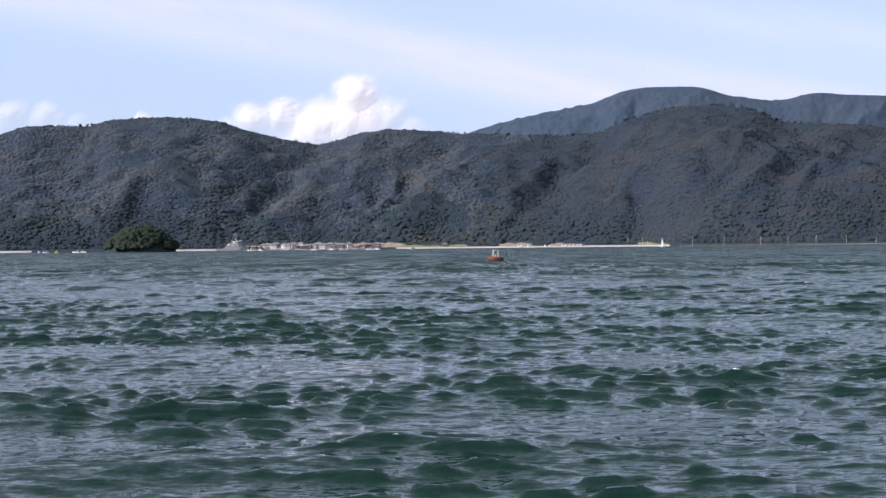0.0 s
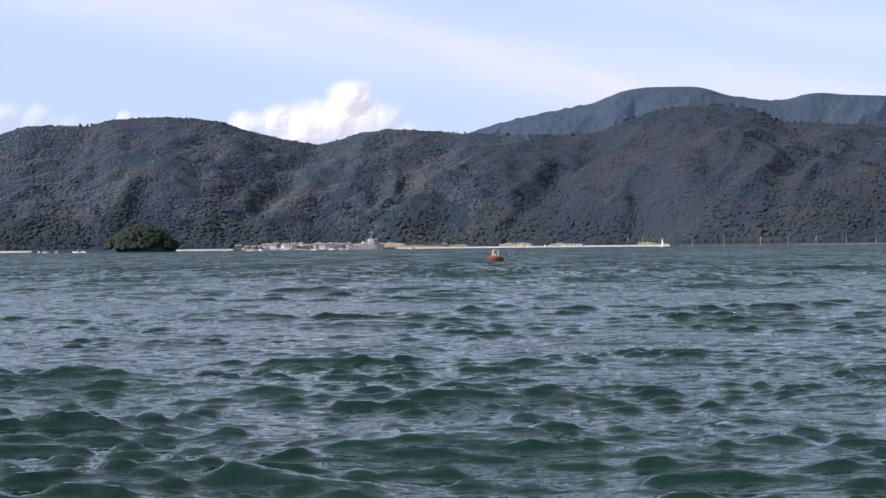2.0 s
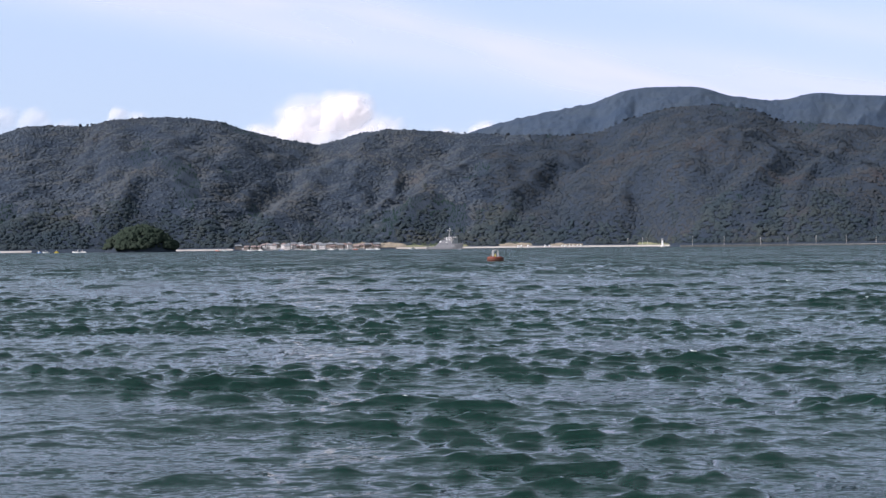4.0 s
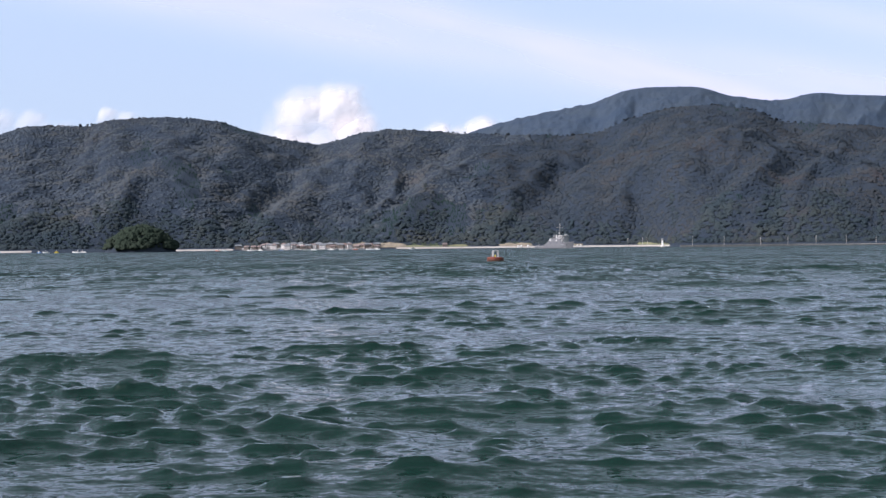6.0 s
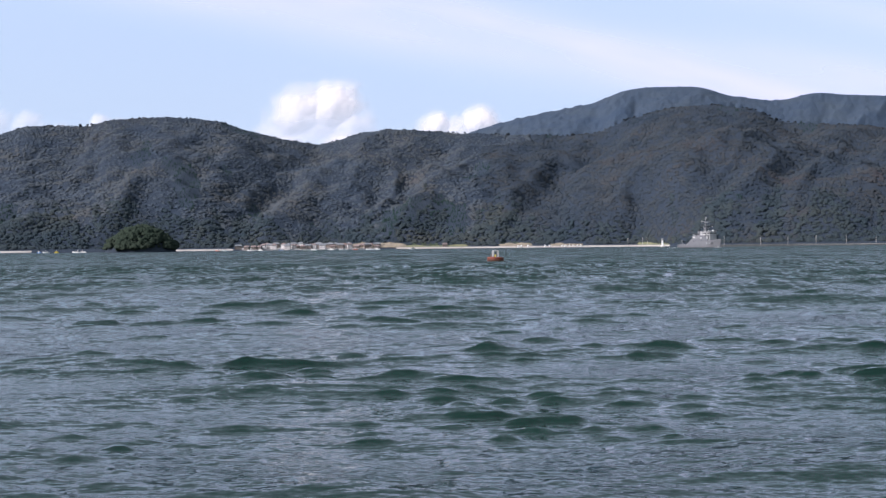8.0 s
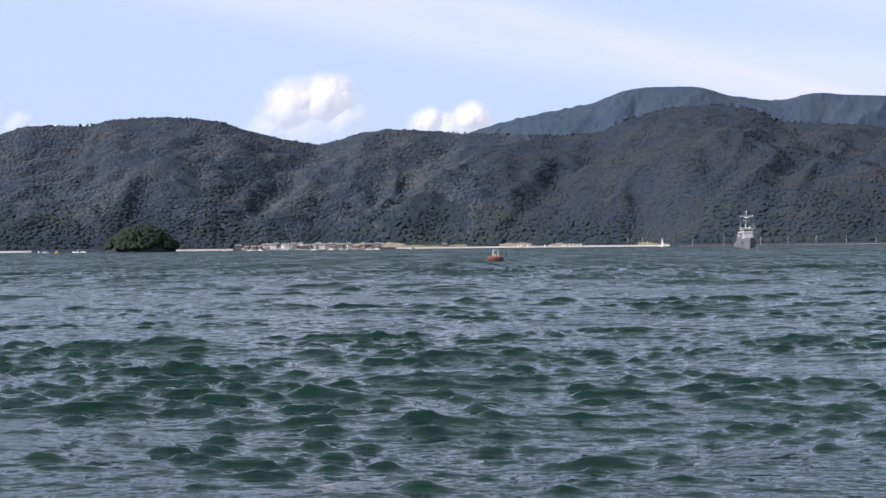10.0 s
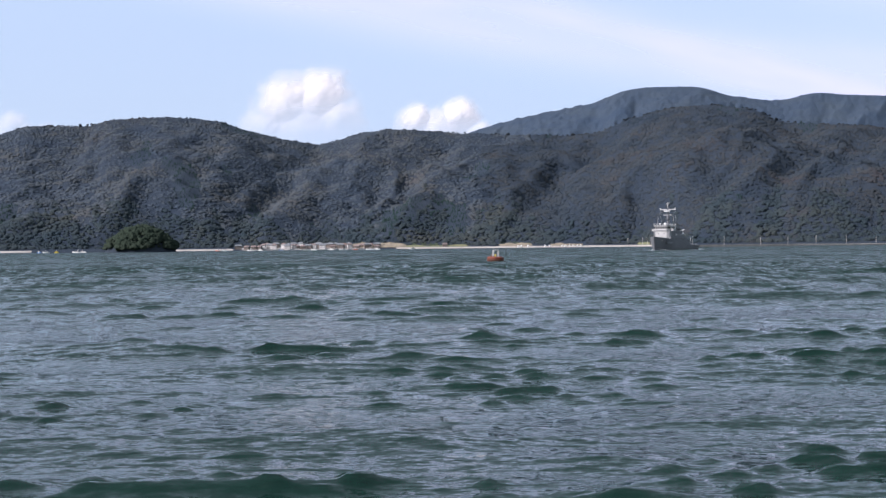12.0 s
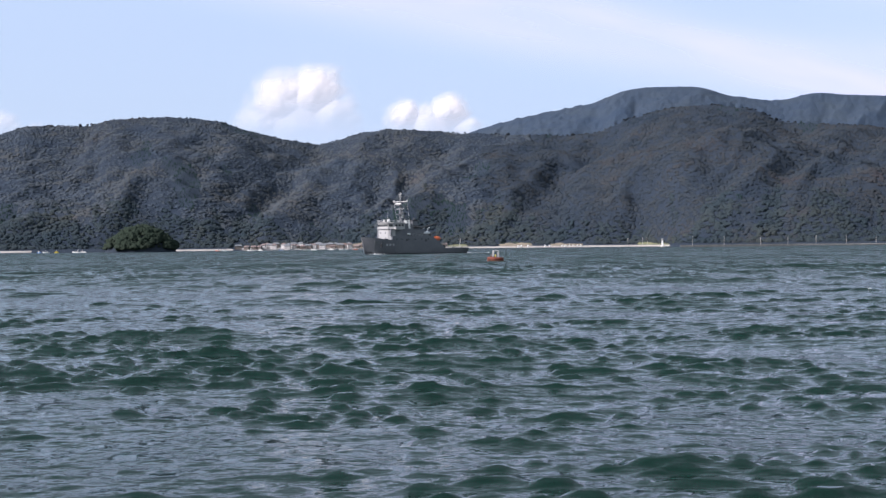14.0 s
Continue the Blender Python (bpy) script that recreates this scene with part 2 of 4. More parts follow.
def whitecaps(ob, X, Y, Z, rs):
    """Small breaking crests that ride on the highest waves."""
    ok = np.argwhere((Z > np.quantile(Z, 0.992)) & (Y > 24) & (Y < 120) & (np.abs(X) < 0.37 * Y))
    for r, c in ok[rs.choice(len(ok), 7, replace=False)]:
        bm = fresh()
        size = rs.uniform(0.015, 0.035) * (0.7 + Y[r, c] / 200)
        for i in range(16):
            o = Vector((rs.normal(0, 1.5) * size, rs.normal(0, 0.8) * size, rs.normal(0, 0.1) * size))
            bmesh.ops.create_icosphere(bm, subdivisions=1, radius=size * rs.uniform(0.25, 1.0), matrix=Matrix.Translation(o) @ Matrix.Diagonal((1.7, 0.8, 0.28, 1)))
        cap = part("whitecap", bm, FOAM, ob, "white breaking crest", True)
        cap["kind"] = "stuff"
        cap.location = (X[r, c], Y[r, c], Z[r, c] - 0.01)


def wave_field(name, seed, bands, level):
    """A field of wind waves that repeats every WAVE_REACH metres along its way and rolls towards the shore."""
    rs = np.random.RandomState(seed)
    ys = [9.0]
    while ys[-1] < 262:
        ys.append(ys[-1] + max(0.09, 0.0042 * (ys[-1] - 60)))
    ys = np.array(ys)
    us = np.linspace(-1, 1, 520)
    Y, U = np.meshgrid(ys, us, indexing="ij")
    X = U * (0.40 * Y + 3.0)
    Z, DX, DY = np.zeros_like(X), np.zeros_like(X), np.zeros_like(X)
    g = 2 * math.pi / WAVE_REACH
    # gusts leave some stretches smoother than others
    gust = np.zeros_like(X)
    for n in (1, 2, 3, 4, 5, 7):
        gust += np.cos(g * n * Y + rs.normal(0, 0.22) * X + rs.rand() * 6.283) * 0.22
    gust = np.clip(0.88 + gust, 0.5, 1.2)
    # three bands of wave lengths; the shorter ones rise to narrow crests above flat troughs
    for n0, n1, count, tall, spread, peak in bands:
        S, power, made = np.zeros_like(X), 0.0, []
        for i in range(count):
            n = int(round(n0 * (n1 / n0) ** ((i + rs.rand()) / count)))
            ky = g * n
            kx = ky * rs.normal(0, spread)
            a = (n0 / n) ** 0.8 * (0.6 + 0.8 * rs.rand())
            power += a * a / 2
            made.append((a, kx, ky, rs.rand() * 6.283, rs.normal(0, 0.4), rs.rand() * 6.283))
        for a, kx, ky, shift, gx, gp in made:
            k = math.hypot(kx, ky)
            fade = np.clip(1.6 - np.maximum(Y - 42, 8) * k / 420, 0, 1) * a / math.sqrt(power)
            if peak:
                fade = fade * (gust if n0 > 12 else 1.0) * (0.35 + 1.3 * (0.5 + 0.5 * np.cos(3 * g * Y + gx * X + gp)))
            ph = kx * X + ky * Y + shift
            S += fade * np.cos(ph)
            DX -= 1.35 * fade * tall * kx / k * np.sin(ph)
            DY -= 1.35 * fade * tall * ky / k * np.sin(ph)
        Z += tall * ((np.exp(np.clip(peak * S, -4, 2.4)) - 1) / peak - peak * 0.5 if peak else S)
    end = smooth(150, 258, Y)
    Z = (Z + level) * (1 - end) - 0.9 * smooth(225, 258, Y)
    ob = mesh_object(name, np.stack([X + DX, Y + DY, Z], -1), grid_faces(len(ys), len(us)), WATER)
    ruffle(ob, smooth(60, 230, Y))
    whitecaps(ob, X + DX, Y + DY, Z, rs)
    return tagged(ob, "choppy dark green water of rolling wind waves", "waves", kind="stuff")


far_sea()
WAVES = wave_field("waves", 5, [(4, 11, 34, 0.068, 0.32, 0.3), (14, 44, 60, 0.0145, 0.36, 0.8), (48, 150, 110, 0.0106, 0.40, 1.0)], 0.0)


def rolling(period, shift):
    """Rows of a wave field that runs on towards the shore, one pattern length each period."""
    steps = int(14 * FPS) + 1
    return [(i / FPS, pose(0, -WAVE_REACH * ((i / FPS / period + shift) % 1.0), 0)) for i in range(steps)]


# ---- the hills: bearings and rises are in thousandths of the distance ----
def bearing(b, d, z=0.0):
    return Vector((b * d / 1000, d, z))


FRONT_RIDGE = [(-470, 92), (-364, 93), (-341, 101), (-290, 101.5), (-269, 106), (-232, 107.5), (-205, 106), (-183, 103.5), (-155, 94), (-132, 87.5),
               (-102, 83), (-69, 92), (-39, 95), (-2, 93.5), (21, 92), (100, 89), (128, 91), (151, 102.5), (193, 110), (223, 114),
               (258, 109.5), (279, 99), (318, 96.5), (364, 92), (470, 90)]
FAR_RIDGE = [(-60, 60), (14, 92), (28, 97), (54, 104), (82, 110), (128, 118.5), (147, 128), (170, 131), (214, 131), (235, 123), (277, 118),
             (309, 126), (323, 123.5), (364, 122), (480, 118)]
SHORE = [(-470, 1620), (-364, 1680), (-250, 1850), (-100, 1950), (40, 1950), (170, 1900), (200, 1650), (364, 1600), (470, 1580)]


def along(table, b):
    t = np.array(table, dtype=float)
    return np.interp(b, t[:, 0], t[:, 1])


def smooth_along(table, b, w):
    return sum(along(table, b + o * w) for o in (-1, -0.5, 0, 0.5, 1)) / 5


def hill_height(b, t):
    """Height of the front hills at bearing b, and at t from the shore (0) to the ridge (1)."""
    ds, dr = smooth_along(SHORE, b, 12), 3000 - 0.9 * np.clip(b, 0, 400)
    d = ds + (dr - ds) * t
    crest = (smooth_along(FRONT_RIDGE, b, 5) + 2.8) * dr / 1000
    prof = np.clip(t - 0.045, 0, None) ** 0.92 / 0.955 ** 0.92
    skew = b + (105 + 0.06 * b) * (1 - t) + 24 * fbm(b / 60, t * 2.2, 3)
    spur = 1 - 2 * np.sqrt(fbm(skew / 92, t * 0.9 + 5, 21, 2, 0.4) ** 2 + 0.012)
    side = 1 - 2 * np.sqrt(fbm(skew / 36 + 0.4 * t, t * 2.3, 44, 2, 0.45) ** 2 + 0.015)
    lumps = fbm(b * d / 1000 / 60, d / 80, 61, 2, 0.6)
    env = np.clip(t - 0.05, 0, 1) ** 0.7 * np.clip(1.02 - t, 0, 1) ** 0.75
    z = crest * prof + env * (104 * (spur - 0.5) + 30 * (side - 0.45) + 30 * lumps + 7 * fbm(b * d / 1000 / 26, d / 38, 71, 1))
    z = np.where(t > 1, crest - (t - 1) * 500, z)
    z = np.maximum(z, 1.6 + 90 * np.clip(t, 0, 0.05) + 6 * np.clip(t, 0, 1))
    z = np.where(t < 0.004, z * np.clip((t + 0.004) / 0.008, 0, 1) - 0.6 * (t < 0), z)
    return d, z


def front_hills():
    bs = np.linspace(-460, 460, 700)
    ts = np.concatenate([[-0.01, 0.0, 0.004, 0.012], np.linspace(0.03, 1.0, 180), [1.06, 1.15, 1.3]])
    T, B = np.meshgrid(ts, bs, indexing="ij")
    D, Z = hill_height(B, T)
    ob = mesh_object("ground_hills", np.stack([B * D / 1000, D, Z], -1), grid_faces(len(ts), len(bs)), SHADED_SOIL)
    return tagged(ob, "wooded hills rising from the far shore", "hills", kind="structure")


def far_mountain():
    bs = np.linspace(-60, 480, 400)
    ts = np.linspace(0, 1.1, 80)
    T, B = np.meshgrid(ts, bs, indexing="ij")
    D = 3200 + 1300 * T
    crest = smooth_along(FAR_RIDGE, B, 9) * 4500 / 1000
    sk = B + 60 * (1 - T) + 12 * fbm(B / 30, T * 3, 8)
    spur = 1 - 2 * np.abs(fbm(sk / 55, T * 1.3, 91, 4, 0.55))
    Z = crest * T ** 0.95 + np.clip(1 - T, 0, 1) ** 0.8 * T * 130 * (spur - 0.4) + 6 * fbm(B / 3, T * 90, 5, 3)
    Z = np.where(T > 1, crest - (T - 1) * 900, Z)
    # this mountain's aerial haze is only the blue in its base colour
    ob = mesh_object("ground_far_mountain", np.stack([B * D / 1000, D, Z], -1), grid_faces(len(ts), len(bs)), HAZED_FAR_FOREST)
    return tagged(ob, "forested mountain behind the nearer hills, haze blue in its colour", "mountain", kind="structure")


def crown_shapes(seed, kinds, sub, cone=0.0, puffs=2):
    """Unit tree crowns: one lumpy mass and smaller boughs that stand out of it, open below."""
    shapes = []
    rs = np.random.RandomState(seed)
    for k in range(kinds):
        vs, fs, base = [], [], 0
        for j in range(puffs + 1):
            bm = bmesh.new()
            bmesh.ops.create_icosphere(bm, subdivisions=sub if j == 0 else sub - 1, radius=1.0)
            a = rs.rand() * 6.283
            mid = Vector((0.62 * math.cos(a), 0.62 * math.sin(a), rs.uniform(-0.1, 0.5))) if j else Vector((0, 0, 0))
            r = rs.uniform(0.38, 0.6) if j else 0.92
            o = Vector((k * 7.1 + seed + j, seed * 1.3, 0))
            for v in bm.verts:
                d = 1 + 0.7 * noise.noise(v.co * 1.7 + o) + 0.5 * noise.noise(v.co * 3.9 + o)
                p = mid + v.co * d * r
                if cone:
                    q = 1 - cone * (p.z + 1) / 2
                    p.x, p.y = p.x * q, p.y * q
                v.co = p
            low = [f for f in bm.faces if f.calc_center_median().z < -0.3 or (j and f.normal.z < -0.5)]
            bmesh.ops.delete(bm, geom=low, context="FACES")
            bm.verts.index_update()
            vs.append(np.array([v.co for v in bm.verts]).reshape(-1, 3))
            fs.append(np.array([[v.index for v in f.verts] for f in bm.faces]).reshape(-1, 3) + base)
            base += len(bm.verts)
            bm.free()
        shapes.append((np.concatenate(vs), np.concatenate(fs)))
    return shapes


def wood(name, places, sizes, tall, shapes, material, rs, ways):
    vs, fs, base, lean = [], [], 0, []
    for p, s, h, way in zip(places, sizes, tall, ways):
        v, f = shapes[rs.randint(len(shapes))]
        a = rs.rand() * 6.283
        c, n = math.cos(a), math.sin(a)
        w = np.stack([(v[:, 0] * c - v[:, 1] * n) * s, (v[:, 0] * n + v[:, 1] * c) * s, v[:, 2] * h], -1) + p
        vs.append(w), fs.append(f + base), lean.append(np.repeat(way[None], len(v), 0))
        base += len(v)
    ob = mesh_object(name, np.concatenate(vs), np.concatenate(fs), material)
    at = ob.data.attributes.new("slope_way", "FLOAT_VECTOR", "POINT")
    at.data.foreach_set("vector", np.concatenate(lean).astype(np.float32).ravel())
    return ob


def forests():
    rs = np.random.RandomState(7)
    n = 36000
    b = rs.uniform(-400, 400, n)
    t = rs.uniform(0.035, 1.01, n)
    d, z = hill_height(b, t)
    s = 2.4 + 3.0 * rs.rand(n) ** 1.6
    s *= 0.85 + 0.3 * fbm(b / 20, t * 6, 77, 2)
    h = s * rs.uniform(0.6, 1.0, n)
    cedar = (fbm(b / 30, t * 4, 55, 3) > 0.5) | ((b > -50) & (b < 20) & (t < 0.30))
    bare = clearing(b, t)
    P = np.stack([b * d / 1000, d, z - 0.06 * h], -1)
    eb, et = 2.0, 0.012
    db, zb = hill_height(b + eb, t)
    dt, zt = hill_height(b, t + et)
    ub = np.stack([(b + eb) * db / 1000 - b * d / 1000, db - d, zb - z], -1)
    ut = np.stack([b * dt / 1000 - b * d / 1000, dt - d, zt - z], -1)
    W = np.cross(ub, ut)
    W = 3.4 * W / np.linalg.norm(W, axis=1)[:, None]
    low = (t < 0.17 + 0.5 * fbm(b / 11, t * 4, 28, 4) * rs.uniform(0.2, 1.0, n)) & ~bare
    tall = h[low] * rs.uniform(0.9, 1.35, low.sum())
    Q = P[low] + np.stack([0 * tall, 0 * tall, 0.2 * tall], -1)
    tagged(wood("shore_wood", Q, s[low] * 1.1, tall, crown_shapes(6, 12, 2, 0.0, 2), HAZED_SHORE_WOOD, rs, W[low] * 0.8), "tall trees of the wood above the shore, leaves tinted haze blue", "forest", kind="stuff")
    # the nearer hill's crowns are coloured darker, to stand for thinner haze
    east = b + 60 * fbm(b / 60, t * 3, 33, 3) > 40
    for name, where, m, seed, lab in (("forest", ~east, HAZED_FOREST, 2, "dense mixed forest covering hillsides, crowns coloured with blue haze"),
                                      ("forest_east", east, THIN_HAZE_FOREST, 3, "dense mixed forest with brownish crowns, coloured darker for thinner haze")):
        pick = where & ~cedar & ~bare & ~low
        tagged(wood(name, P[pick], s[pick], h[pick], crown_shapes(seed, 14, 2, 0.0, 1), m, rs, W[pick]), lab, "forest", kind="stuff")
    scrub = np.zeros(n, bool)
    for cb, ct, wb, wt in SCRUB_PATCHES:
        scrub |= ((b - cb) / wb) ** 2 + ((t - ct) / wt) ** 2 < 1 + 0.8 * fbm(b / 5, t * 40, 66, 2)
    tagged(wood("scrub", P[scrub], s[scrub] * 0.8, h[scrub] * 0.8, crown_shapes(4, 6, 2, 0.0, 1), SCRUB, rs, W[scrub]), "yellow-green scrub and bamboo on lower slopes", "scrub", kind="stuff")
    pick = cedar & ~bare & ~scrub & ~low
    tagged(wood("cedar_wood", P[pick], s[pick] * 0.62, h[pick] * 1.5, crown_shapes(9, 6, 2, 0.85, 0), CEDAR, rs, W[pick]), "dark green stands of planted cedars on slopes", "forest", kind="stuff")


SCRUB_PATCHES = [(-311, 0.10, 16, 0.025), (-189, 0.075, 14, 0.02), (-113, 0.07, 12, 0.03), (-8, 0.06, 16, 0.03), (58, 0.075, 18, 0.035), (190, 0.06, 20, 0.04), (-60, 0.06, 14, 0.02)]
CLEARINGS = [(-10, 0.045, 14, 0.03), (62, 0.05, 16, 0.02), (104, 0.05, 14, 0.022), (-66, 0.04, 16, 0.02)]


def clearing(b, t):
    out = np.zeros(np.shape(b), bool)
    for cb, ct, wb, wt in CLEARINGS:
        out |= ((b - cb) / wb) ** 2 + ((t - ct) / wt) ** 2 < 1
    return out | (t < 0.03)


front_hills()
far_mountain()
forests()


def islet():
    rs = np.random.RandomState(3)
    cx, cy = bearing(-248, 1500).xy
    n = 40
    R, A = np.meshgrid(np.linspace(0, 1.05, 14), np.linspace(0, 6.2832, n), indexing="ij")
    X, Y = cx + R * 43 * np.cos(A), cy + R * 31 * np.sin(A)
    Z = 23 * np.clip(1 - R ** 2.2, 0, 1) * (1 + 0.2 * fbm(X / 20, Y / 20, 3)) + 1.4 - 2.5 * (R > 1)
    base = tagged(new("islet"), "small dome-shaped islet crowded with dark green trees", "islet")
    mesh_object("ground_mound", np.stack([X, Y, Z], -1), grid_faces(14, n), SHADED_SOIL, base)
    P, S = [], []
    for i in range(330):
        r, a = math.sqrt(rs.rand()), rs.rand() * 6.283
        s = rs.uniform(2.0, 6.2)
        z = 23.5 * (1 - r ** 2.2) + 1.4 + s * 0.55
        P.append((cx + r * 42 * math.cos(a), cy + r * 30 * math.sin(a), z)), S.append(s)
    S = np.array(S)
    W = np.array(P) - np.array((cx, cy, -14.0))
    W = 0.5 * W / np.linalg.norm(W, axis=1)[:, None]
    w = wood("tree_crowns", np.array(P), S, S * rs.uniform(0.8, 1.2, len(S)), crown_shapes(5, 8, 3, 0.0, 4), ISLET_LEAF, rs, W)
    w.parent = base


islet()


# ---- the mooring buoy ----
def turned(bm, prof, n=40, c=(0, 0)):
    rings = []
    for r, z in prof:
        rings.append([bm.verts.new((c[0] + r * math.cos(6.28319 * i / n), c[1] + r * math.sin(6.28319 * i / n), z)) for i in range(n)])
    for a, b in zip(rings, rings[1:]):
        for i in range(n):
            bm.faces.new((a[i], a[(i + 1) % n], b[(i + 1) % n], b[i]))
    bm.faces.new(rings[0]), bm.faces.new(rings[-1])
    return bm


def mooring_buoy():
    base = tagged(new("mooring_buoy"), "rusty orange drum mooring buoy with pale frame afloat", "buoy")
    part("drum", turned(fresh(), [(1.45, -0.9), (1.66, -0.6), (1.70, 0.35), (1.72, 0.42), (1.72, 0.55), (1.64, 0.72), (1.55, 0.78), (0.3, 0.84)]), RUST, base, smooth=False)
    part("rubber_fender", turned(fresh(), [(1.70, -0.02), (1.80, 0.04), (1.80, 0.22), (1.70, 0.28)]), RUST_DARK, base, "dark rubber fender ring")
    for x, y in ((-0.58, -0.25), (0.58, -0.25), (-0.58, 0.25), (0.58, 0.25)):
        part("frame_leg", rod(fresh(), (x, y, 0.78), (x * 0.9, y * 0.9, 2.15), 0.10), SHIP_PALE, base, "pale painted tube")
    for z in (2.12,):
        bm = fresh()
        for a, b in (((-0.58, -0.24), (0.58, -0.24)), ((-0.58, 0.24), (0.58, 0.24)), ((-0.54, -0.24), (-0.54, 0.24)), ((0.54, -0.24), (0.54, 0.24))):
            rod(bm, (*a, z), (*b, z), 0.09 if z > 1.5 else 0.05)
        part("frame_rail", bm, SHIP_PALE, base, "pale painted rail")
    part("mooring_ring", rod(fresh(), (-0.9, 0, 0.85), (-0.9, 0.3, 1.15), 0.12), RUST_DARK, base)
    part("lantern", turned(fresh(), [(0.16, 0.82), (0.16, 1.2), (0.09, 1.35)], 12), YELLOW, base, "small yellow lantern")
    return base


BUOY = mooring_buoy()


# ---- the naval support ship: bow along +x, mast above the origin ----
def hull_shape(x):
    """Half breadth at the water, half breadth at the rail, and rail height at station x."""
    f = (x + 37.0) / 60.0
    water = 5.6 * (1 - max(0.0, (f - 0.62) / 0.36) ** 2.2) if f < 0.98 else 0.0
    water *= 0.86 + 0.14 * min(1.0, f / 0.15)
    rail = 6.0 * (1 - max(0.0, (f - 0.72) / 0.29) ** 2.6)
    rail = max(rail, 0.12)
    if x < -22:
        z = 2.7
    elif x < -17:
        z = 2.7 + (x + 22) / 5 * 2.9
    else:
        z = 5.6 + max(0.0, (x + 5) / 28) ** 1.6 * 2.2
    return max(water, 0.08), rail, z


def ship_hull(base):
    xs = [-37, -34, -30, -26, -22, -20.5, -18.5, -17, -12, -6, 0, 4, 8, 11, 14, 16, 18, 19.5, 21, 22, 23]
    bm = fresh()
    rings = []
    for x in xs:
        w, r, z = hull_shape(x)
        rake = max(0.0, x - 17) * 0.32
        half = [(x - rake * 1.15, w * 0.9, -1.8), (x - rake, w, 0.0), (x - rake * 0.75, w + (r - w) * 0.35, 1.3), (x - rake * 0.35, w + (r - w) * 0.75, z * 0.62), (x, r, z),
                (x, max(r - 0.18, 0.03), z), (x, max(r - 0.18, 0.03), z - 0.9)]
        ring = [bm.verts.new(p) for p in half] + [bm.verts.new((p[0], -p[1], p[2])) for p in reversed(half)]
        rings.append(ring)
    for a, b in zip(rings, rings[1:]):
        for i in range(len(a) - 1):
            bm.faces.new((a[i], a[i + 1], b[i + 1], b[i]))
    bm.faces.new(rings[0]), bm.faces.new(rings[-1])
    hull = part("hull", bm, SHIP_GREY_SHADED, base, smooth=False)
    bm = fresh()
    for a in (1, -1):
        pts = []
        for x in xs[:-1]:
            w, r, z = hull_shape(x)
            rake = max(0.0, x - 17) * 0.32
            pts.append([bm.verts.new((x - rake, a * (w + 0.02), -0.3)), bm.verts.new((x - rake * 0.95, a * (w + 0.03 + (r - w) * 0.08), 0.45))])
        for p, q in zip(pts, pts[1:]):
            bm.faces.new((p[0], p[1], q[1], q[0]))
    part("boot_topping", bm, SHIP_DARK, hull, "black waterline band")
    for a in (1, -1):
        bm = fresh()
        box(bm, 15.2, 15.9, a * 4.9 - 0.25, a * 4.9 + 0.25, 3.2, 4.6)
        rod(bm, (15.5, a * 4.9, 4.4), (14.6, a * 4.7, 5.6), 0.15)
        part("anchor", bm, SHIP_DARK, hull, "dark stowed anchor")
    for i in range(3):
        part("hull_number_bar", box(fresh(), 12.2 - i * 1.6, 13.2 - i * 1.6, 5.35 + 0.33 * i, 5.45 + 0.33 * i, 3.7, 4.7), MARKING, hull, "pale marking bar")
        part("hull_number_bar", box(fresh(), 12.2 - i * 1.6, 13.2 - i * 1.6, -5.45 - 0.33 * i, -5.35 - 0.33 * i, 3.7, 4.7), MARKING, hull, "pale marking bar")
    return hull


def railing(base, pts, h=1.0, label="thin pale guard rail"):
    bm = fresh()
    for a, b in zip(pts, pts[1:]):
        a, b = Vector(a), Vector(b)
        n = max(1, int((b - a).length / 1.8))
        for i in range(n + 1):
            p = a.lerp(b, i / n)
            rod(bm, p, p + Vector((0, 0, h)), 0.05, n=4)
        for k in (1.0, 0.5):
            rod(bm, a + Vector((0, 0, h * k)), b + Vector((0, 0, h * k)), 0.045, n=4)
    return part("railing", bm, SHIP_PALE, base, label)


